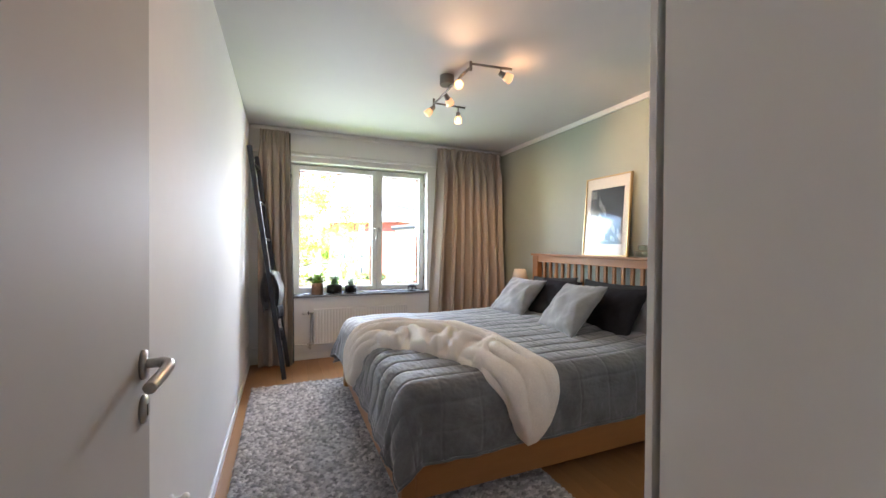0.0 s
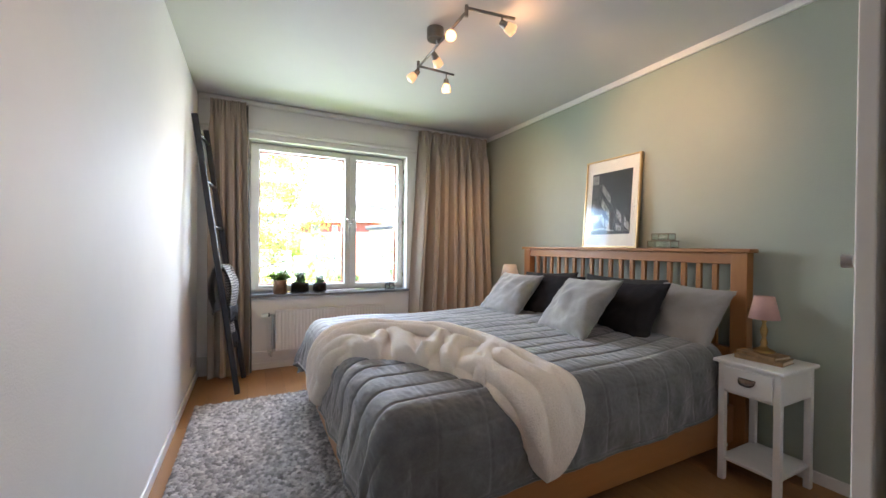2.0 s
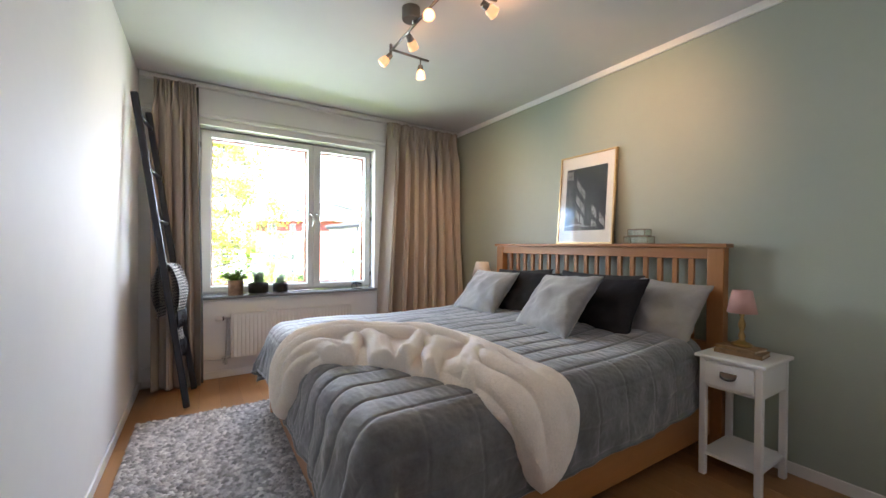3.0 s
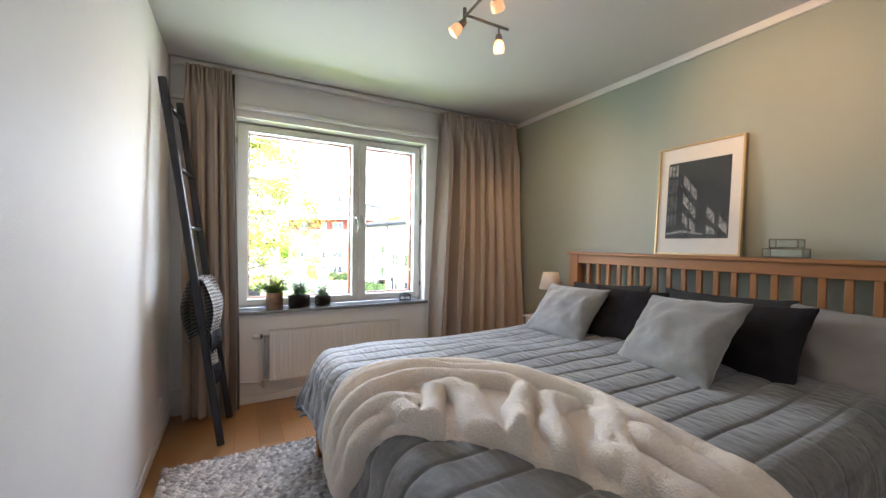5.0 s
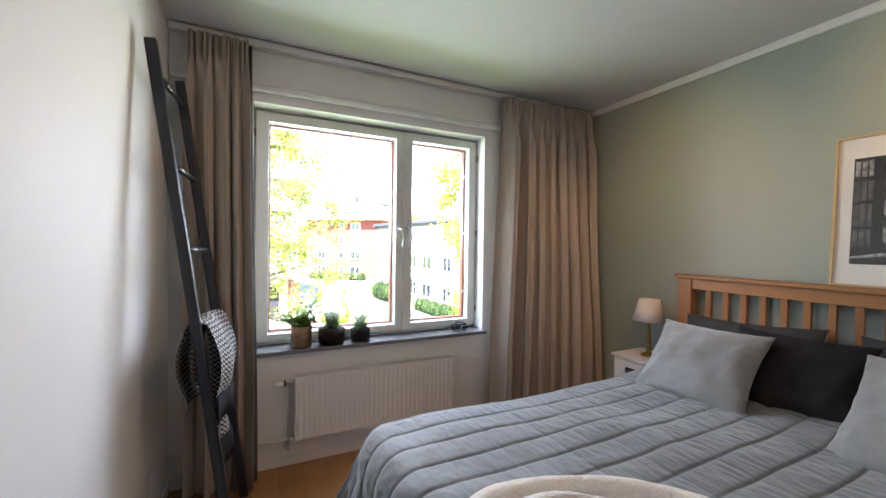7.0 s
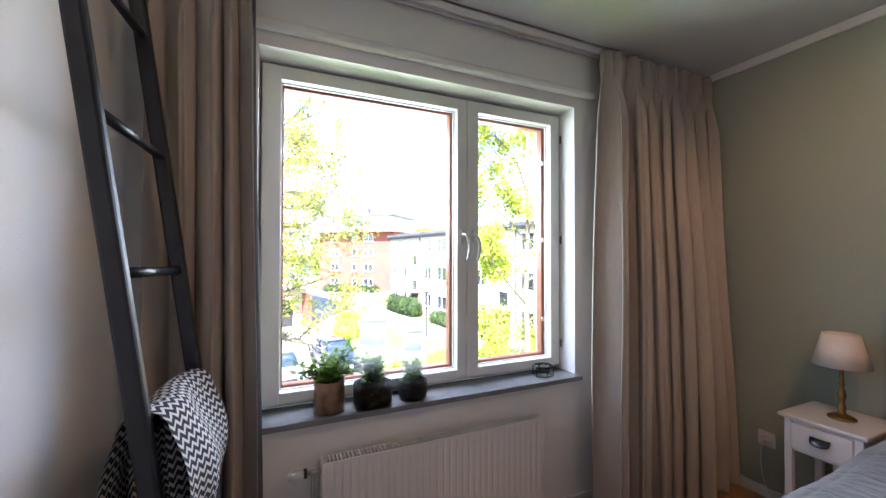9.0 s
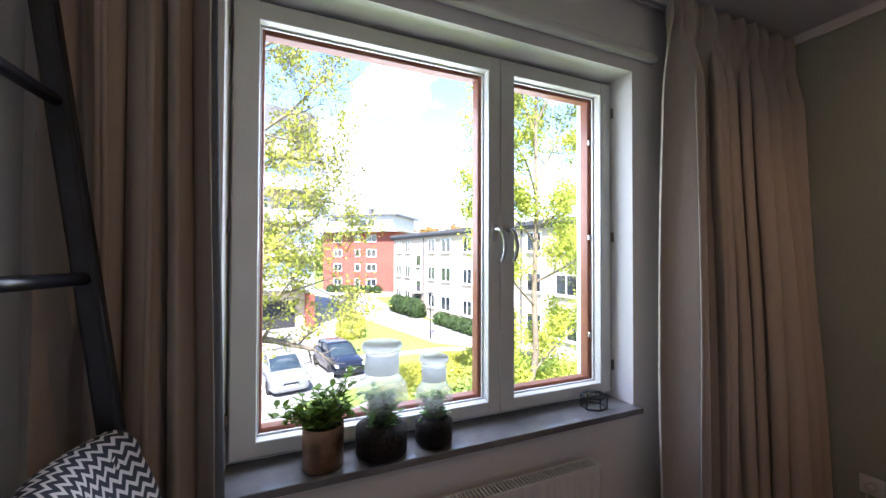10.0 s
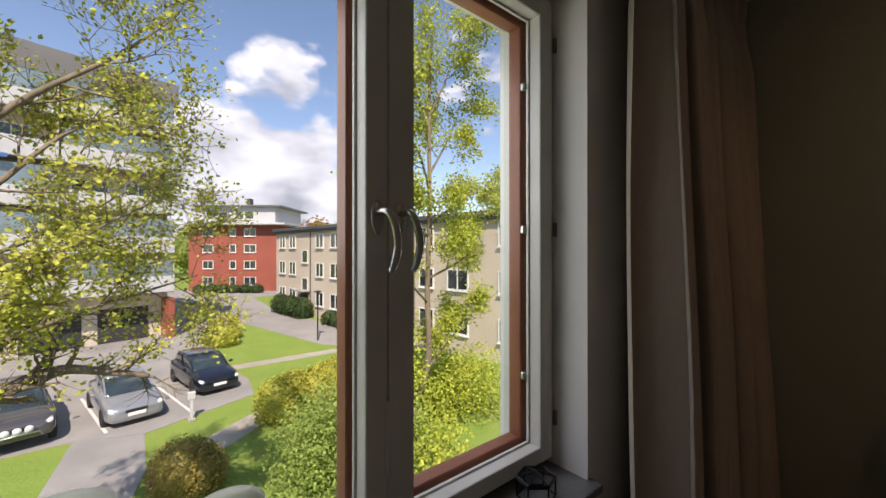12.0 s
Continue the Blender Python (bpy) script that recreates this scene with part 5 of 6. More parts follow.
SPOT_W = 0.62
spot(1.262, 2.205, 2.456, (0.95, -0.02, -0.30), 4.0, 70, 0.04, 0.05)
spot(1.058, 2.445, 2.437, (-0.30, -0.85, -0.35), 2.0, 120, 0.035, 0.018)
spot(1.062, 2.660, 2.434, (0.75, 0.60, -0.50), 4.8, 74, 0.035, 0.03)
spot(1.068, 2.945, 2.428, (-0.55, 0.40, -0.62), 1.7, 110, 0.02)
spot(1.285, 2.929, 2.436, (0.04, 0.02, -1.0), 0.8, 120, 0.055)

# ---- oak floor strips ----
PLW = 0.138
rngf = random.Random(3)
cache = {}
ncol = int((XR - XL + 0.01) / PLW) + 1
for c in range(ncol):
    x0 = XL + c * PLW
    x1 = min(x0 + PLW - 0.0012, XR)
    y = -1.6
    yoff = rngf.uniform(0.4, 1.4)
    first = True
    while y < YW - 0.001:
        l = yoff if first else 1.45
        first = False
        y1 = min(y + l, YW)
        key = (round(x1 - x0, 4), round(y1 - y, 3))
        if key not in cache:
            w, h = x1 - x0, y1 - y - 0.0012
            bm = box(0, w, 0, h, -0.0035, 0.0, 0.0008)
            me = bpy.data.meshes.new("plank")
            bm.to_mesh(me)
            bm.free()
            me.materials.append(FLOOR_WOOD)
            cache[key] = me
        ob = new("plank", cache[key])
        ob.parent = subfloor
        ob.location = (x0, y, 0)
        y = y1

# ---- outside: ground, buildings, cars and trees ----
GZ = -5.0
GRASS = mat("spring_lawn", (0.15, 0.235, 0.045), 0.9, vary=0.2, scale=0.9, color2=(0.20, 0.26, 0.06), fine=0.2, bump=0.8, bump_scale=9, bump_dist=0.05, spec=0.1)
ASPHALT = mat("sunlit_grey_asphalt", (0.29, 0.277, 0.262), 0.9, vary=0.12, scale=0.5, fine=0.08, bump=0.3, bump_scale=60, spec=0.2)
GRAVEL = mat("pale_gravel_path", (0.38, 0.345, 0.29), 0.95, vary=0.12, scale=0.8, fine=0.12, bump=0.5, bump_scale=50, spec=0.1)
LINE = mat("white_parking_line", (0.62, 0.62, 0.60), 0.8, vary=0.1, scale=3)
KERB = mat("grey_kerb_stone", (0.33, 0.32, 0.30), 0.85, vary=0.12, scale=2)
RENDER_BEIGE = mat("beige_rendered_wall", (0.55, 0.47, 0.375), 0.9, vary=0.06, scale=0.25, fine=0.03, bump=0.2, bump_scale=30)
BRICK_RED = mat("red_brick_facade", (0.33, 0.085, 0.055), 0.85, vary=0.12, scale=0.5, fine=0.1, bump=0.3, bump_scale=12)
WHITE_PLATE = mat("white_facade_panel", (0.46, 0.46, 0.465), 0.6, vary=0.04, scale=0.5)
ROOF_GREY = mat("dark_roof_felt", (0.09, 0.09, 0.095), 0.8, vary=0.15, scale=0.6)
PARAPET = mat("grey_sheet_parapet", (0.15, 0.147, 0.14), 0.55, vary=0.08, scale=0.5)
WIN_GLASS = mat("dark_window_glass", (0.045, 0.055, 0.06), 0.06, vary=0.3, scale=0.8, spec=0.8)
WIN_FRAME = mat("white_facade_window_frame", (0.72, 0.71, 0.68), 0.5)
BROWN_WOOD = mat("brown_entrance_door", (0.10, 0.05, 0.025), 0.5)
CONCRETE = mat("grey_concrete", (0.33, 0.31, 0.28), 0.85, vary=0.08, scale=0.6)

tagged(raw("ground", [(-600, 4.82, GZ), (700, 4.82, GZ), (700, 900, GZ), (-600, 900, GZ)], [(0, 1, 2, 3)], GRASS), "bright green spring lawn between the houses", "lawn", kind="structure")


def slab(name, pts, h, material, label, category):
    bm = bmesh.new()
    f = bm.faces.new([bm.verts.new((x, y, GZ + 0.002)) for x, y in pts])
    r = bmesh.ops.extrude_face_region(bm, geom=[f])
    bmesh.ops.translate(bm, vec=(0, 0, h), verts=[g for g in r["geom"] if isinstance(g, bmesh.types.BMVert)])
    return tagged(part(name, bm, material), label, category, kind="structure")


slab("road", [(-40, 21.5), (-0.85, 21.5), (1.05, 20.75), (4.9, 22.3), (5.2, 24.6), (4.4, 30), (6.0, 40), (8.0, 42.0), (13.0, 49.0), (13.6, 60), (40, 62), (40, 72), (4, 78), (-40, 60)], 0.02, ASPHALT, "grey asphalt car park and street", "asphalt")
slab("pavement", [(-0.85, 21.48), (1.02, 20.73), (0.98, 18.0), (0.3, 15.0), (-1.8, 12.0), (-6.0, 9.0), (-8.0, 10.5), (-3.2, 14.2), (-1.3, 17.5)], 0.016, ASPHALT, "asphalt footpath towards the car park", "footpath")
slab("pavement_gravel", [(1.0, 17.95), (2.6, 19.0), (4.6, 20.35), (9.0, 22.5), (13, 23.6), (13, 22.4), (9.0, 21.2), (4.6, 19.05), (2.6, 17.6), (0.95, 16.6)], 0.014, GRAVEL, "pale gravel path through the lawn", "path")
slab("pavement_light", [(4.9, 27.6), (10.6, 27.5), (13.6, 26.5), (13.6, 25.6), (10.6, 26.55), (5.1, 26.7)], 0.014, GRAVEL, "pale narrow path across the lawn", "path")
slab("pavement_house", [(8.05, 42.0), (10.7, 29.0), (13.6, 26.0), (16.6, 21.0), (18.0, 21.0), (16.0, 27.5), (14.2, 34.0), (12.7, 48.4)], 0.018, ASPHALT, "grey asphalt walk along the beige house", "footpath")


def stripe(name, a, b, w):
    a, b = Vector((*a, 0)), Vector((*b, 0))
    s = Vector((-(b - a).y, (b - a).x, 0)).normalized() * w / 2
    z = Vector((0, 0, GZ + 0.0265))
    return tagged(raw(name, [a - s + z, b - s + z, b + s + z, a + s + z], [(0, 1, 2, 3)], LINE), "white painted parking line on asphalt", "road marking", kind="structure")


for xs in (-10.9, -8.25, -5.6, -3.35, -0.35, 2.2):
    stripe("parking_line", (xs + 0.35, 21.6), (xs - 0.60, 26.4), 0.11)


def building(name, left, right, height, depth, wall_mat, label, roof_mat=ROOF_GREY, over=0.35, base=GZ):
    """A block whose facade runs from left to right as one faces it. Returns the thing and its matrix (along, inwards, up)."""
    u = Vector((right[0] - left[0], right[1] - left[1], 0))
    ln = u.length
    u.normalize()
    inw = Vector((-u.y, u.x, 0))
    m = Matrix(((u.x, inw.x, 0, left[0]), (u.y, inw.y, 0, left[1]), (0, 0, 1, base), (0, 0, 0, 1)))
    t = thing(name, left[0], left[1], base, label, "building")
    part("wall", box(0, ln, 0, depth, 0, height, m=m), wall_mat, t)
    part("roof", box(-over, ln + over, -over, depth + over, height, height + 0.32, 0.03, m=m), roof_mat, t)
    return t, m, ln


def facade_window(t, m, a, c, w, h, panes=2, glass=WIN_GLASS):
    """A window set in a facade: frame proud of the wall, pane, mullion and sill."""
    b = box(a - w / 2 - 0.05, a - w / 2 + 0.05, -0.06, 0.02, c, c + h, m=m)
    box(a + w / 2 - 0.05, a + w / 2 + 0.05, -0.06, 0.02, c, c + h, bm=b, m=m)
    box(a - w / 2 + 0.05, a + w / 2 - 0.05, -0.06, 0.02, c, c + 0.09, bm=b, m=m)
    box(a - w / 2 + 0.05, a + w / 2 - 0.05, -0.06, 0.02, c + h - 0.09, c + h, bm=b, m=m)
    for k in range(1, panes):
        x = a - w / 2 + w * k / panes
        box(x - 0.04, x + 0.04, -0.058, 0.02, c + 0.09, c + h - 0.09, bm=b, m=m)
    o = part("window", b, WIN_FRAME, t)
    part("pane", box(a - w / 2 + 0.05, a + w / 2 - 0.05, -0.02, -0.012, c + 0.09, c + h - 0.09, m=m), glass, o)
    part("sill", box(a - w / 2 - 0.08, a + w / 2 + 0.08, -0.14, 0.0, c - 0.06, c - 0.005, m=m), WIN_FRAME, o)


# beige three-storey house
house, hm, hl = building("apartment_house", (13.3, 48.3), (17.2, 15.0), 8.35, 11, RENDER_BEIGE, "long beige rendered three-storey apartment house")
part("eaves", box(-0.3, hl + 0.3, -0.25, 0.3, 8.15, 8.40, m=hm), ROOF_GREY, house, "dark sheet metal eaves")
cols = [(1.6, 1), (4.0, 1), (9.6, 1), (12.4, 2), (16.0, 1), (18.6, 1), (24.0, 1), (26.8, 2), (30.6, 1)]
for a, p in cols:
    for lev in range(3):
        facade_window(house, hm, a, 1.15 + lev * 2.72, 1.35 if p == 1 else 1.7, 1.35, 2)
for a in (6.7, 21.4):
    for lev in range(2):
        facade_window(house, hm, a, 2.4 + lev * 2.72, 1.15, 1.3, 1)
    d = part("entrance", box(a - 0.75, a + 0.75, -0.10, 0.0, 0.05, 2.25, m=hm), BROWN_WOOD, house, "dark brown entrance door")
    part("entrance_glass", box(a - 0.45, a + 0.45, -0.108, -0.102, 0.5, 2.0, m=hm), WIN_GLASS, d)
    part("canopy", box(a - 1.1, a + 1.1, -0.9, 0.0, 2.4, 2.52, m=hm), CONCRETE, house)
for a in (7.9, 22.8):
    part("downpipe", rod(hm @ Vector((a, -0.07, 0.1)), hm @ Vector((a, -0.07, 8.2)), 0.06, seg=8), ROOF_GREY, house, "dark downpipe")

# red brick house with a white top storey
red, rm, rl = building("brick_house", (8.0, 75.6), (18.95, 66.45), 10.3, 14, BRICK_RED, "red brick apartment house with a white top storey", WHITE_PLATE, 1.4)
part("penthouse", box(0.3, rl - 1.2, 1.2, 12, 10.62, 13.3, m=rm), WHITE_PLATE, red, "white recessed top storey")
part("penthouse_roof", box(-0.3, rl - 0.2, 0.5, 13, 13.3, 13.55, m=rm), PARAPET, red)
part("chimney", box(rl - 7.2, rl - 6.6, 4, 5, 13.55, 15.0, m=rm), ROOF_GREY, red, "dark flue on the roof")
for lev in range(4):
    for a, w in ((rl - 7.3, 0.9), (rl - 4.6, 1.8), (rl - 11.2, 1.6)):
        facade_window(red, rm, a, 0.9 + lev * 2.55, w, 1.3, 1 if w < 1 else 2)
for a in (rl - 6.9, rl - 5.3, rl - 9.5):
    facade_window(red, rm @ Matrix.Translation((0, 1.2, 0)), a, 11.3, 1.4, 1.3, 1)

# tall slab with white balconies
tall, tm, tl = building("apartment_block", (-26.0, 32.3), (2.9, 39.5), 17.0, 13, RENDER_BEIGE, "tall apartment block with rows of white balconies", PARAPET, 0.15)
part("parapet", box(-0.2, tl + 0.2, -1.55, 0.1, 16.9, 18.5, m=tm), PARAPET, tall, "grey sheet metal parapet")
BALC_GLASS = mat("balcony_glazing", (0.20, 0.27, 0.30), 0.12, vary=0.25, scale=0.5, spec=0.7)
BLUE_AWNING = mat("blue_awning_cloth", (0.05, 0.13, 0.30), 0.8)
for lev in range(5):
    z = 3.50 + lev * 2.80
    for k, (a0, a1) in enumerate(((tl - 6.0, tl - 0.05), (tl - 12.1, tl - 6.1))):
        bal = part("balcony", box(a0, a1, -1.5, 0.0, z - 0.16, z, m=tm), CONCRETE, tall, "concrete balcony slab")
        part("balcony_front", box(a0, a1, -1.56, -1.50, z - 0.10, z + 1.02, 0.01, m=tm), WHITE_PLATE, bal, "white balcony front")
        part("balcony_divider", box(a1 - 0.06, a1, -1.49, 0.0, z, z + 2.3, m=tm), RENDER_BEIGE, bal)
        if (lev * 2 + k) % 3 != 1:
            part("balcony_glazing", box(a0 + 0.1, a1 - 0.1, -1.535, -1.525, z + 1.02, z + 2.28, m=tm), BALC_GLASS, bal, "balcony glazing")
        facade_window(tall, tm, a0 + 1.6, z + 0.25, 1.9, 1.75, 2)
        facade_window(tall, tm, a0 + 4.2, z + 0.8, 1.5, 1.25, 2)
    for a in (tl - 14.0, tl - 17.0, tl - 20.5, tl - 24.5):
        facade_window(tall, tm, a, z + 0.8, 1.7, 1.35, 2)
part("awning", box(tl - 12.0, tl - 8.2, -2.0, -1.52, 11.55, 11.77, m=tm), BLUE_AWNING, tall, "blue folded awning")
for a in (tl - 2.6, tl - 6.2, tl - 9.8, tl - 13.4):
    # no real opening: a dark panel on the wall paints the garage's inner shade
    part("garage_shade_panel", box(a - 1.4, a + 1.4, -0.05, 0.0, 0.05, 2.35, m=tm), BLACK_AND_SHADE, tall, "dark panel for the shade in a ground floor opening")
part("pillar", box(tl - 0.4, tl, -1.5, -0.06, 0.0, 2.9, m=tm), BRICK_RED, tall, "red brick pillar")

# pale low house behind the brick house
far, fm, fln = building("far_house", (19.5, 92), (38, 84), 9.6, 10, WHITE_PLATE, "pale distant apartment house behind the trees", ROOF_GREY, 0.3)
for lev in range(3):
    for a in range(6):
        facade_window(far, fm, 1.8 + a * 3.2, 1.2 + lev * 2.8, 1.5, 1.3, 2)


# ---- cars ----
CAR_GLASS = mat("car_window_glass", (0.03, 0.045, 0.05), 0.05, vary=0.2, scale=2, spec=0.9)
TYRE = mat("black_tyre_rubber", (0.015, 0.015, 0.016), 0.85)
RIM = mat("alloy_rim", (0.45, 0.45, 0.46), 0.35, metal=0.9)
HEADLAMP = mat("clear_headlamp", (0.62, 0.64, 0.66), 0.15, spec=0.9)
GRILLE = mat("black_grille", (0.012, 0.012, 0.013), 0.4)
PLATE = mat("white_number_plate", (0.75, 0.75, 0.73), 0.5)


def loft(stations, m, nose=0.6):
    """A smooth body through cross sections (y, half width, bottom, top, roundness)."""
    bm = bmesh.new()
    rings = []
    seg = 20
    for y, w, z0, z1, e in stations:
        ring = []
        for k in range(seg):
            a = 2 * math.pi * (k + 0.5) / seg
            ca, sa = math.cos(a), math.sin(a)
            x = w * math.copysign(abs(ca) ** e, ca)
            z = (z0 + z1) / 2 + (z1 - z0) / 2 * math.copysign(abs(sa) ** e, sa)
            ring.append(bm.verts.new(m @ Vector((x, y, z))))
        rings.append(ring)
    for p, q in zip(rings, rings[1:]):
        for k in range(seg):
            bm.faces.new((p[k], p[(k + 1) % seg], q[(k + 1) % seg], q[k]))
    bm.faces.new(rings[0])
    bm.faces.new(rings[-1])
    return bm


def car(x, y, turn, paint, label, suv=False):
    """A car whose front bumper's middle stands at (x, y), facing the house."""
    m = pose(x, y, GZ + 0.022, 0, 0, turn)
    t = thing("car", x, y, GZ + 0.022, label, "car", "parked cars", turn)
    up = 0.16 if suv else 0.0
    w = 0.93 if suv else 0.89
    ln = 4.65 if suv else 4.25
    body = [(0.0, w * 0.70, 0.28 + up, 0.60 + up, 0.5), (0.06, w * 0.88, 0.20 + up, 0.72 + up, 0.42), (0.35, w * 0.97, 0.18 + up, 0.82 + up, 0.40), (0.95, w, 0.17 + up, 0.92 + up, 0.38), (1.35, w, 0.17 + up, 0.97 + up, 0.36),
            (2.4, w, 0.17 + up, 0.98 + up, 0.36), (3.5, w, 0.18 + up, 0.99 + up, 0.36), (ln - 0.25, w * 0.95, 0.22 + up, 0.98 + up, 0.40), (ln, w * 0.80, 0.32 + up, 0.90 + up, 0.5)]
    part("body", loft(body, m), paint, t, smooth=True)
    rt = 1.44 + up * 1.5
    cab = [(1.05, w * 0.78, 0.86 + up, 0.95 + up, 0.5), (1.45, w * 0.80, 0.86 + up, 1.18 + up, 0.45), (1.85, w * 0.78, 0.86 + up, rt - 0.07, 0.42), (2.1, w * 0.76, 0.86 + up, rt - 0.01, 0.40), (2.9, w * 0.76, 0.86 + up, rt, 0.40), (3.6, w * 0.74, 0.86 + up, rt - 0.06, 0.42), (ln - 0.12, w * 0.68, 0.86 + up, 1.02 + up, 0.5)]
    part("cabin", loft(cab, m), CAR_GLASS, t, "dark glazed cabin", smooth=True)
    roof = [(1.95, w * 0.66, rt - 0.10, rt - 0.005, 0.6), (2.15, w * 0.72, rt - 0.10, rt + 0.015, 0.5), (2.9, w * 0.73, rt - 0.10, rt + 0.022, 0.5), (3.6, w * 0.70, rt - 0.14, rt - 0.03, 0.5), (3.75, w * 0.62, rt - 0.15, rt - 0.06, 0.6)]
    part("roof", loft(roof, m), paint, t, smooth=True)
    for sx in (-1, 1):
        part("pillar", tube([m @ Vector((sx * w * 0.80, 1.12, 0.95 + up)), m @ Vector((sx * w * 0.76, 1.55, 1.24 + up)), m @ Vector((sx * w * 0.72, 2.02, rt - 0.02))], 0.035, 6), paint, t)
        part("pillar", tube([m @ Vector((sx * w * 0.80, 2.75, 0.98 + up)), m @ Vector((sx * w * 0.75, 2.75, rt - 0.04))], 0.035, 6), paint, t)
        part("mirror", box(sx * (w + 0.10) - 0.09, sx * (w + 0.10) + 0.09, 1.42, 1.52, 0.93 + up, 1.05 + up, 0.03, 2, m=m), paint, t, smooth=True)
        part("headlight", loft([(0.015, 0.10, 0.56 + up, 0.66 + up, 0.7), (0.06, 0.19, 0.57 + up, 0.70 + up, 0.7), (0.25, 0.16, 0.62 + up, 0.74 + up, 0.7)], m @ Matrix.Translation((sx * w * 0.66, 0.03, 0)) @ pose(0, 0, 0, 0, 0, sx * -14)), HEADLAMP, t, "clear headlight", smooth=True)
        for yw in (0.78, ln - 0.85):
            wm = m @ Matrix.Translation((sx * (w - 0.10), yw, 0.32 + up * 0.3)) @ pose(0, 0, 0, 0, 90 * sx, 0)
            r = 0.32 + up * 0.3
            wh = part("wheel", lathe([(r * 0.62, -0.09), (r * 0.96, -0.09), (r, -0.05), (r, 0.07), (r * 0.96, 0.11), (r * 0.62, 0.105)], 24, m=wm), TYRE, t, smooth=False)
            part("rim", lathe([(0, 0.085), (r * 0.15, 0.095), (r * 0.55, 0.08), (r * 0.66, 0.10), (r * 0.66, 0.05), (0, 0.05)], 24, m=wm), RIM, wh)
    part("grille", box(-0.34, 0.34, -0.004, 0.06, 0.50 + up, 0.62 + up, 0.015, m=m), GRILLE, t)
    part("lower_grille", box(-0.52, 0.52, 0.012, 0.09, 0.27 + up, 0.37 + up, 0.02, m=m), GRILLE, t)
    part("number_plate", box(-0.26, 0.26, -0.022, -0.002, 0.39 + up, 0.50 + up, m=m), PLATE, t)
    if suv:
        for k in range(3):
            part("spotlight", lathe([(0, 0), (0.10, 0), (0.11, -0.03), (0.09, -0.07), (0, -0.08)], 20, m=m @ Matrix.Translation((-0.26 + k * 0.26, -0.10, 0.74)) @ pose(0, 0, 0, -90)), HEADLAMP, t, "round auxiliary lamp", smooth=True)
        part("bull_bar", tube([m @ Vector(p) for p in ((-0.55, -0.05, 0.45), (-0.50, -0.13, 0.60), (0, -0.15, 0.62), (0.50, -0.13, 0.60), (0.55, -0.05, 0.45))], 0.03, 8), RIM, t, "chrome front bar", smooth=True)
        for sx in (-1, 1):
            part("roof_rail", tube([m @ Vector((sx * 0.60, 2.1, rt)), m @ Vector((sx * 0.60, 2.2, rt + 0.07)), m @ Vector((sx * 0.60, 3.5, rt + 0.05)), m @ Vector((sx * 0.60, 3.65, rt - 0.04))], 0.02, 6), RIM, t)
    return t


def paint(name, c, rough=0.22):
    return mat(name, c, rough, metal=0.55, vary=0.03, scale=2, coat=0.6, fine=0.01)


car(0.84, 21.75, 10.6, paint("silver_car_paint", (0.34, 0.35, 0.37)), "silver hatchback parked facing the lawn")
car(-2.10, 21.55, 10.6, paint("graphite_car_paint", (0.11, 0.105, 0.105)), "graphite estate car with front spotlights", True)
car(-4.95, 21.4, 10.6, paint("brown_car_paint", (0.10, 0.075, 0.07)), "dark brown estate car at the row's end", True)
car(3.75, 23.3, 10.6, paint("navy_car_paint", (0.018, 0.022, 0.035)), "dark navy saloon beside the lawn")


# ---- trees, hedges and bushes ----
BARK = mat("grey_brown_bark", (0.224, 0.175, 0.119), 0.9, vary=0.2, scale=3, fine=0.15, stretch=(1, 1, 0.3), bump=0.8, bump_scale=14, bump_dist=0.03)


LEAF_SPRING = leaf_mat("spring_maple_leaf", (0.50, 0.50, 0.095), (0.37, 0.40, 0.065), 0.40)
LEAF_BRIGHT = leaf_mat("bright_maple_leaf", (0.50, 0.53, 0.085), (0.37, 0.43, 0.06), 0.42)
LEAF_HEDGE = leaf_mat("yellow_green_hedge_leaf", (0.48, 0.46, 0.08), (0.34, 0.36, 0.055), 0.35)
LEAF_BUSH = leaf_mat("green_shrub_leaf", (0.36, 0.43, 0.12), (0.24, 0.33, 0.07), 0.4)
LEAF_OCHRE = leaf_mat("ochre_shrub_leaf", (0.33, 0.24, 0.06), (0.22, 0.20, 0.05), 0.3)
LEAF_ORANGE = leaf_mat("orange_tree_leaf", (0.30, 0.15, 0.03), (0.24, 0.17, 0.04), 0.3)
LEAF_DEEP = leaf_mat("dark_hedge_leaf", (0.05, 0.085, 0.022), (0.035, 0.06, 0.018), 0.2)


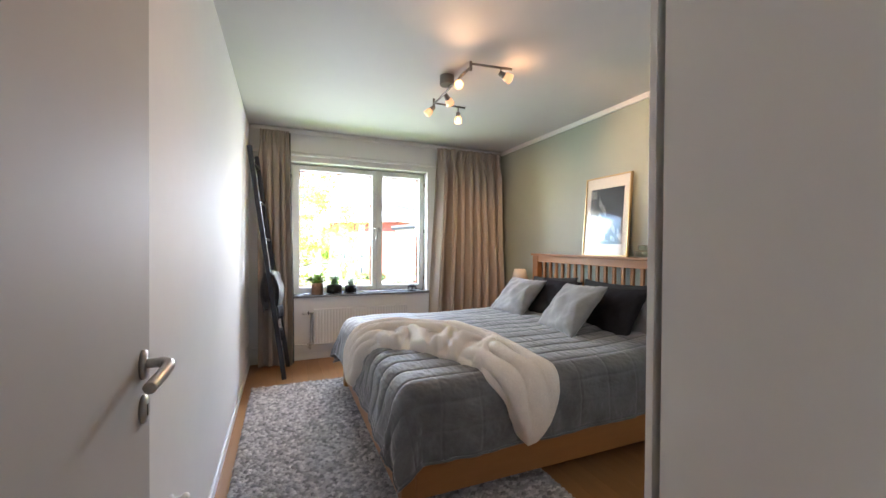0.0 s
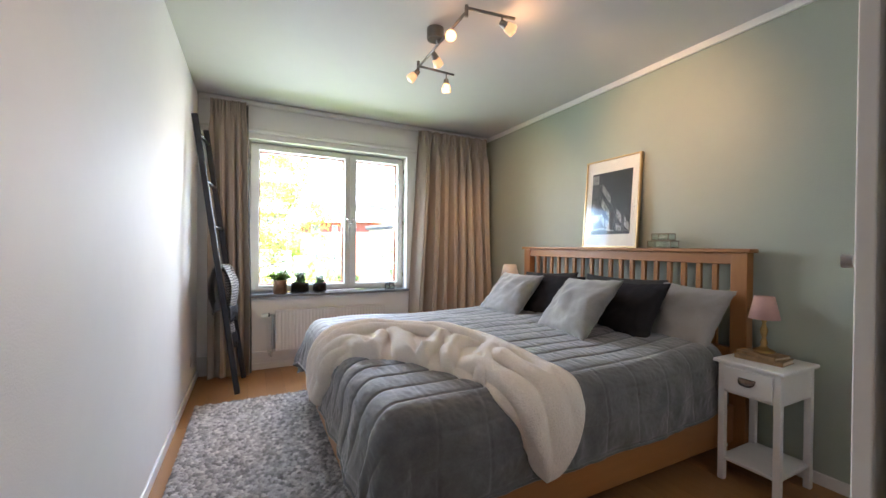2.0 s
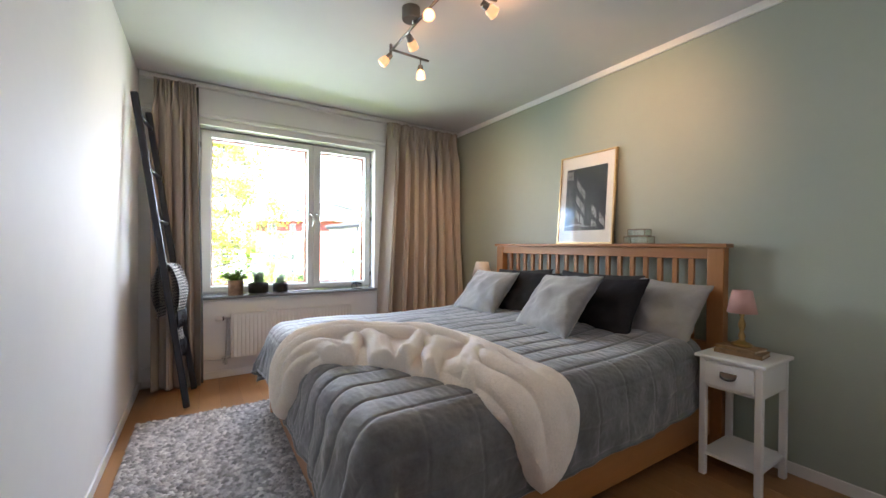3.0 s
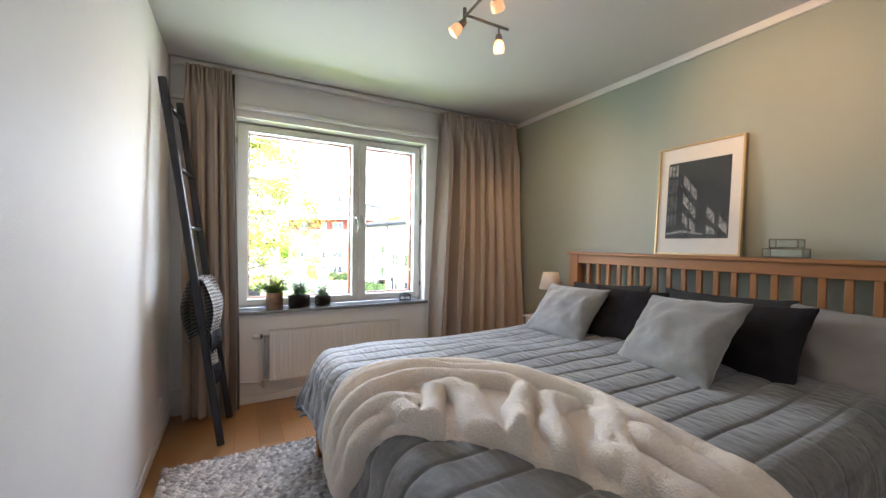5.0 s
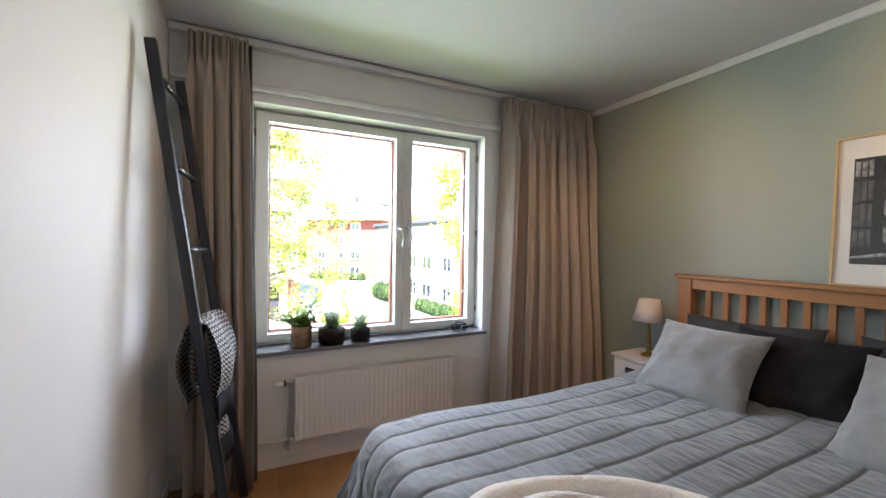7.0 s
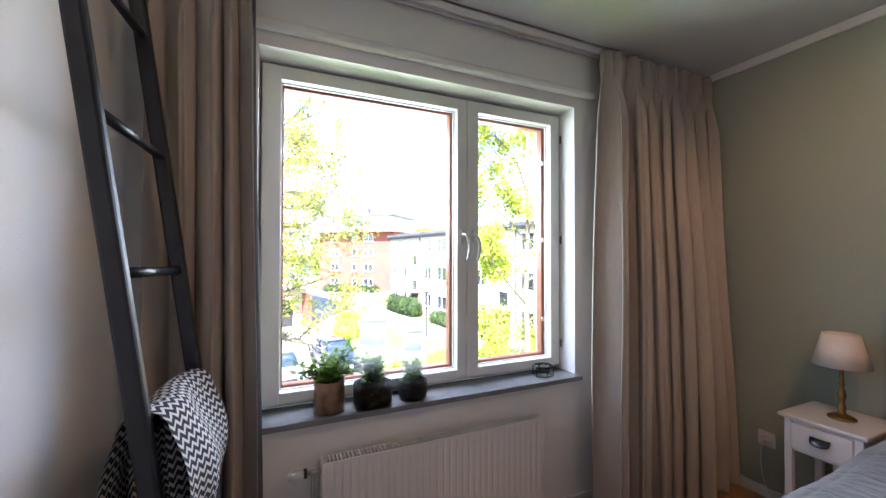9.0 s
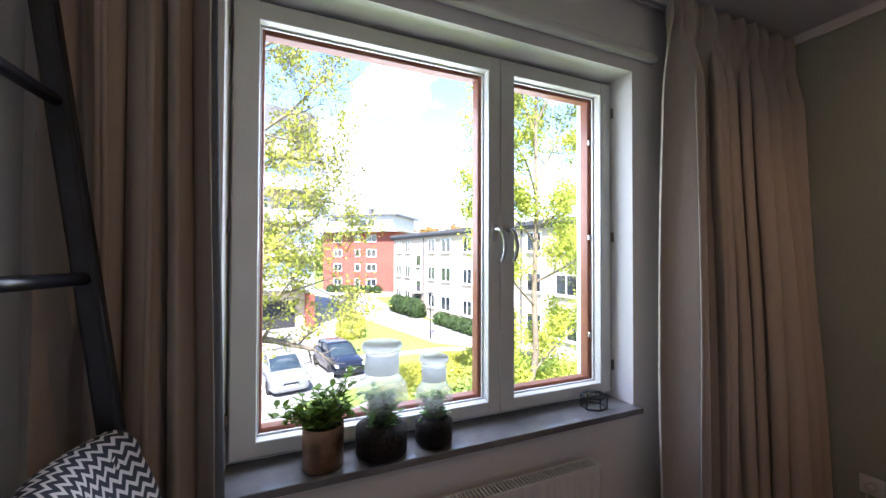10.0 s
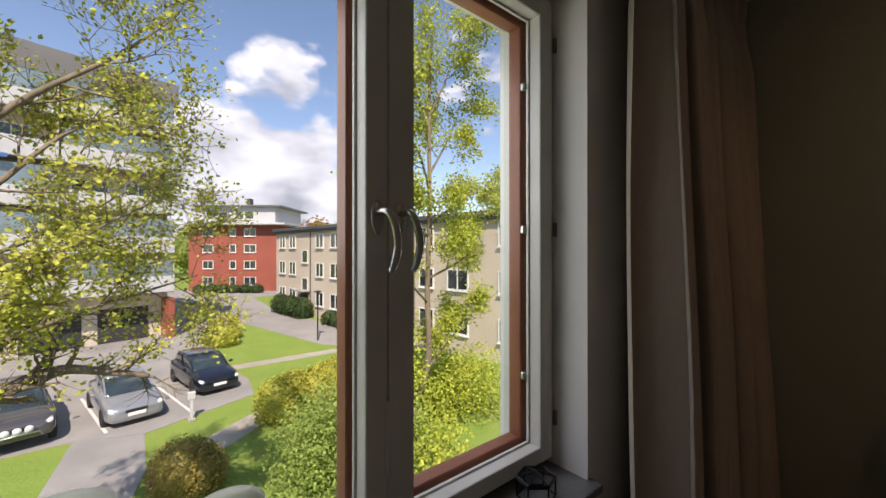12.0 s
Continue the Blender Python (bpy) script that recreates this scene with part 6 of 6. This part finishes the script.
def leaf_cloud(name, centres, spread, size, per, material, parent, rng, label=""):
    """Many small folded leaves in clusters round the given points."""
    c = np.repeat(np.asarray(centres, float), per, axis=0)
    n = len(c)
    c = c + rng.normal(0, 1, (n, 3)) * spread
    d = rng.normal(0, 1, (n, 3))
    d[:, 2] = d[:, 2] * 0.6 - 0.15
    d /= np.linalg.norm(d, axis=1)[:, None]
    s = np.cross(d, rng.normal(0, 1, (n, 3)))
    s /= np.linalg.norm(s, axis=1)[:, None]
    nn = np.cross(d, s)
    sz = size * rng.uniform(0.6, 1.35, (n, 1))
    v = np.empty((n, 6, 3))
    v[:, 0], v[:, 3] = c - d * sz * 0.5, c + d * sz * 0.5 - nn * sz * 0.10
    v[:, 1], v[:, 5] = c - d * sz * 0.08 + s * sz * 0.42 + nn * sz * 0.10, c - d * sz * 0.08 - s * sz * 0.42 + nn * sz * 0.10
    v[:, 2], v[:, 4] = c + d * sz * 0.28 + s * sz * 0.26, c + d * sz * 0.28 - s * sz * 0.26
    idx = (np.arange(n) * 6)[:, None]
    faces = np.concatenate([idx + np.array([[0, 1, 2, 3]]), idx + np.array([[0, 3, 4, 5]])], axis=1).reshape(-1, 4)
    ob = raw(name, v.reshape(-1, 3).tolist(), faces.tolist(), material, parent, label=label)
    ob["kind"] = "stuff"
    return ob


def grow(bm, rnd, start, d, length, radius, depth, tips, bend=0.25, up=0.12):
    """A limb with side branches; gathers the twig points that carry leaves."""
    n = 5
    pts, rs = [start], [radius]
    p = start
    for i in range(n):
        d = (d + Vector((rnd.gauss(0, bend), rnd.gauss(0, bend), rnd.gauss(0, bend) + up)) * 0.5).normalized()
        p = p + d * length / n
        pts.append(p)
        rs.append(max(0.004, radius * (1 - 0.72 * (i + 1) / n)))
    tube(pts, rs, 7 if radius > 0.05 else 5 if radius > 0.015 else 4, bm=bm)
    if depth <= 1:
        tips.extend(pts[2:])
    if depth > 0:
        for i in range(2, n + 1):
            for rep in range(1 if depth > 2 else 2):
                side = d.orthogonal().normalized()
                side.rotate(Matrix.Rotation(rnd.uniform(0, 2 * math.pi), 3, d))
                nd = (d * rnd.uniform(0.35, 0.9) + side * rnd.uniform(0.6, 1.0)).normalized()
                grow(bm, rnd, pts[i], nd, length * rnd.uniform(0.42, 0.68), max(0.005, rs[i] * 0.62), depth - 1, tips, bend, up)


def tree(label, trunk, radii, limbs, leaf_size, spread, per, material, seed, up=0.12, share=1.0, low=-9.0, wide=1.0):
    """A tree: a tapered trunk through given points, limbs (paths, radius, side depth) and a leafy crown."""
    rnd = random.Random(seed)
    t = thing("tree", *trunk[0], label, "tree")
    tp = catmull(trunk, 6)
    rr = [radii[0] + (radii[1] - radii[0]) * (i / (len(tp) - 1)) ** 0.8 for i in range(len(tp))]
    part("trunk", tube(tp, rr, 14), BARK, t, smooth=True)
    bm, tips = bmesh.new(), []
    for path, r, depth, ln in limbs:
        lp = catmull([(path[0][0] + (q[0] - path[0][0]) * wide, q[1] + 0.5 * (wide - 1) * (q[0] - path[0][0]) * (-1) ** int(q[2] * 7), q[2]) for q in path], 5)
        ln = ln * (0.4 + 0.6 * wide)
        k = len(lp) - 1
        rs = [r * (1 - 0.75 * i / k) for i in range(k + 1)]
        tube(lp, rs, 9, bm=bm)
        for i in range(3, k + 1, 2):
            d = (lp[i] - lp[i - 1]).normalized()
            side = d.orthogonal().normalized()
            side.rotate(Matrix.Rotation(rnd.uniform(0, 2 * math.pi), 3, d))
            nd = (d * 0.6 + side * rnd.uniform(0.5, 1.0)).normalized()
            grow(bm, rnd, lp[i], nd, ln * rnd.uniform(0.6, 1.1), max(0.008, rs[i] * 0.6), depth, tips, up=up)
    part("branches", bm, BARK, t, smooth=True)["kind"] = "stuff"
    keep = [p for p in tips if p.y > 6.2 and p.z > low and rnd.random() < share]
    leaf_cloud("crown", keep, spread, leaf_size, per, material, t, np.random.default_rng(seed), "fresh yellow-green spring leaves")
    return t, len(keep)


t1, k1 = tree("large maple with sparse fresh leaves near the window", [(-0.88, 10.6, GZ), (-0.95, 10.6, -1.9), (-1.05, 10.6, 0.0), (-1.12, 10.62, 1.1), (-1.30, 10.7, 2.0)], (0.185, 0.115),
     [([(-0.98, 10.6, -0.75), (-0.80, 10.6, -0.46), (-0.45, 10.6, -0.22), (-0.07, 10.55, -0.10), (0.42, 10.5, -0.22), (0.78, 10.5, -0.34)], 0.115, 1, 0.55),
      ([(-1.15, 10.62, -0.2), (-0.6, 10.9, 0.25), (0.1, 11.2, 0.55), (0.8, 11.5, 0.75), (1.5, 11.8, 0.95)], 0.043, 2, 0.95),
      ([(-1.18, 10.64, 0.4), (-0.5, 10.3, 0.9), (0.2, 10.2, 1.6), (0.9, 10.4, 2.1)], 0.040, 2, 0.9),
      ([(-1.3, 10.7, 1.5), (-0.7, 10.7, 2.1), (-0.1, 10.9, 2.9), (0.6, 11.2, 3.5)], 0.046, 2, 1.0),
      ([(-1.4, 10.7, 2.0), (-1.5, 10.6, 3.0), (-1.2, 10.6, 4.2), (-0.8, 10.8, 5.4)], 0.062, 2, 1.1),
      ([(-1.4, 10.7, 2.0), (-2.0, 10.8, 2.8), (-2.5, 10.9, 3.9), (-2.7, 11.1, 5.0)], 0.056, 2, 1.0),
      ([(-1.2, 10.65, 0.7), (-1.9, 10.7, 1.2), (-2.8, 10.9, 1.6), (-3.4, 11.1, 2.1)], 0.053, 2, 0.95),
      ([(-1.12, 10.6, -0.5), (-1.8, 10.3, -0.2), (-2.6, 10.2, -0.1), (-3.3, 10.3, 0.2)], 0.037, 2, 0.9),
      ([(-1.38, 10.7, 1.9), (-0.5, 10.6, 3.1), (0.4, 10.7, 4.0), (1.1, 10.9, 4.9)], 0.050, 2, 1.05),
      ([(-1.2, 10.6, 4.0), (-0.3, 10.4, 4.7), (0.5, 10.4, 5.4), (1.2, 10.6, 6.2)], 0.037, 2, 1.1),
      ([(-2.4, 10.9, 3.7), (-1.9, 10.4, 4.9), (-1.5, 10.1, 6.0)], 0.037, 2, 1.0),
      ([(-1.25, 10.66, 1.1), (-0.7, 11.6, 1.4), (-0.1, 12.4, 1.9), (0.6, 13.0, 2.5)], 0.037, 2, 0.95)],
     0.058, 0.085, 5, LEAF_SPRING, 21, share=0.28, low=-0.40)
T2 = (8.0, 14.3)
t2, k2 = tree("slender maple in bright new leaf before the beige house", [(7.7, 14.2, GZ), (7.95, 14.3, -3.7), (8.5, 14.3, -2.3), (8.45, 14.3, 0.0), (8.55, 14.3, 3.0), (8.6, 14.4, 6.0), (8.8, 14.5, 9.0)], (0.17, 0.04),
     [([(8.45, 14.3, -0.4), (7.8, 14.0, 0.3), (7.2, 13.9, 1.2)], 0.05, 2, 0.9),
      ([(8.45, 14.3, 0.4), (9.2, 14.1, 1.0), (10.0, 14.0, 1.5)], 0.05, 2, 0.9),
      ([(8.5, 14.3, 1.8), (7.9, 14.5, 2.7), (7.3, 14.6, 3.6)], 0.05, 2, 1.0),
      ([(8.5, 14.3, 2.3), (9.2, 14.2, 3.0), (9.9, 14.3, 3.7)], 0.045, 2, 0.9),
      ([(8.55, 14.3, 3.4), (8.0, 14.0, 4.6), (7.5, 13.9, 5.6)], 0.05, 2, 1.0),
      ([(8.55, 14.3, 4.0), (9.2, 14.5, 5.2), (9.7, 14.6, 6.4)], 0.05, 2, 1.0),
      ([(8.6, 14.4, 5.6), (8.3, 14.5, 7.0), (8.0, 14.6, 8.4)], 0.045, 2, 1.0),
      ([(8.6, 14.4, 6.0), (9.0, 14.3, 7.4), (9.3, 14.3, 8.8)], 0.045, 2, 1.0),
      ([(7.95, 14.3, -3.6), (7.5, 14.2, -2.6), (7.2, 14.1, -1.6)], 0.05, 2, 0.8),
      ([(8.3, 14.3, -2.8), (9.0, 14.2, -2.0), (9.8, 14.0, -1.2)], 0.05, 2, 0.8)],
     0.09, 0.17, 6, LEAF_BRIGHT, 33, share=0.62, wide=1.5)


def bush(label, blobs, leaf_size, count, material, seed, name="bush", core=None, loose=False):
    """A shrub or hedge: dark inner masses under a skin of many small leaves."""
    t = thing(name, blobs[0][0], blobs[0][1], GZ, label, name)
    rng = np.random.default_rng(seed)
    bm = bmesh.new()
    pts = []
    total = sum(b[3] * b[4] for b in blobs)
    for (x, y, z, rx, rz) in blobs:
        r = bmesh.ops.create_icosphere(bm, subdivisions=3, radius=1.0)
        for v in r["verts"]:
            k = (0.30 if loose else 0.84) + 0.16 * noise.noise(v.co * 2.5 + Vector((x, y, z)))
            v.co = Vector((x + v.co.x * rx * k, y + v.co.y * rx * k, max(GZ, z + v.co.z * rz * k)))
        n = int(count * rx * rz / total)
        d = rng.normal(0, 1, (n, 3))
        d /= np.linalg.norm(d, axis=1)[:, None]
        q = d * np.array([rx, rx, rz]) * ((0.35 if loose else 0.90) + (0.85 if loose else 0.16) * rng.random((n, 1))) + np.array([x, y, z])
        pts.append(q[q[:, 2] > GZ + 0.05])
    part("inner_branches", bm, core or material, t, smooth=True)
    leaf_cloud("foliage", np.concatenate(pts), 0.035, leaf_size, 1, material, t, rng)
    return t


bush("clipped yellow-green hedge beside the gravel path", [(4.9 + 0.75 * i, 18.9 + 0.30 * i + 0.25 * math.sin(i * 2.1), GZ + 0.65, 0.80, 0.95) for i in range(7)], 0.085, 16000, LEAF_HEDGE, 4, "hedge")
bush("loose green shrub with pale blossom", [(4.3, 13.9, GZ + 1.0, 1.0, 1.25), (5.0, 13.3, GZ + 1.3, 1.2, 1.6), (5.8, 12.8, GZ + 1.2, 1.2, 1.5), (5.0, 15.0, GZ + 0.9, 1.1, 1.2), (6.3, 14.0, GZ + 1.1, 1.2, 1.4)], 0.08, 22000, LEAF_BUSH, 6, loose=True)
bush("small rounded ochre bush on the lawn", [(1.72, 16.1, GZ + 0.55, 0.80, 0.80), (2.1, 15.9, GZ + 0.5, 0.6, 0.7)], 0.06, 6000, LEAF_OCHRE, 8)
bush("bright green shrub under the slender maple", [(9.6, 15.6, GZ + 1.1, 1.5, 1.3), (8.4, 16.0, GZ + 0.9, 1.3, 1.1), (10.9, 14.9, GZ + 1.2, 1.6, 1.4), (7.0, 12.6, GZ + 0.8, 1.3, 1.0)], 0.10, 14000, LEAF_BRIGHT, 9, loose=True)
bush("dark clipped shrub by the house entrance", [(12.7 + 0.12 * i, 45.0 - 1.0 * i, GZ + 0.8, 0.9, 1.1) for i in range(6)], 0.16, 3500, LEAF_DEEP, 12)
bush("low dark shrubs along the beige house", [(14.0 + 0.12 * i, 35.5 - 1.1 * i, GZ + 0.45, 0.7, 0.75) for i in range(9)], 0.13, 4000, LEAF_DEEP, 13)
bush("low hedge before the brick house", [(9 + 1.3 * i, 71 - 1.05 * i, GZ + 0.5, 1.0, 0.8) for i in range(6)], 0.2, 2000, LEAF_DEEP, 14, "hedge")
bush("green hedge behind the car park", [(5.4, 33.0, GZ + 0.6, 1.1, 0.9), (5.9, 35.0, GZ + 0.6, 1.1, 0.9), (6.3, 37.0, GZ + 0.6, 1.1, 0.9)], 0.13, 3000, LEAF_HEDGE, 15, "hedge")
bush("orange and green treetops in the distance", [(30, 96, 2.0, 4.5, 6.5), (36, 95, 2.6, 5.0, 7.0), (42, 90, 2.5, 5.0, 7.0), (50, 84, 2.5, 6.0, 7.5), (58, 76, 3.0, 6.0, 8.0), (66, 66, 3.0, 6.0, 8.0), (72, 54, 3.0, 6.0, 8.0), (76, 42, 3.0, 6.0, 8.0), (78, 30, 3.0, 6.0, 8.0)], 0.5, 9000, LEAF_ORANGE, 16, "woods")["kind"] = "stuff"
bush("dark green treetops far behind the houses", [(24, 120, 2.0, 5, 6), (14, 125, 1.5, 6, 6), (34, 118, 2.0, 5, 6), (2, 110, 1.0, 6, 7)], 0.5, 5000, LEAF_BUSH, 18, "woods")["kind"] = "stuff"

lamp_post = thing("street_lamp", 10.95, 30.4, GZ, "black street lamp beside the footpath", "street lamp")
part("pole", rod((10.95, 30.4, GZ), (10.95, 30.4, GZ + 3.3), 0.055, 0.04, 10), GRILLE, lamp_post)
part("shade", lathe([(0, 0.30), (0.10, 0.28), (0.28, 0.20), (0.28, 0.17), (0.12, 0.16), (0.09, 0.0), (0, 0)], 16, m=Matrix.Translation((10.95, 30.4, GZ + 3.25))), GRILLE, lamp_post, smooth=True)
outlet = thing("engine_heater_post", 2.42, 20.95, GZ, "low white power post beside the car park", "post")
part("pole", box(2.37, 2.47, 20.9, 21.0, GZ, GZ + 0.85, 0.01), WHITE_PLATE, outlet)
part("power_box", box(2.29, 2.55, 20.87, 21.03, GZ + 0.80, GZ + 1.08, 0.02), WHITE_PLATE, outlet)
part("foot", box(2.30, 2.54, 20.83, 21.07, GZ, GZ + 0.10, 0.01), KERB, outlet)
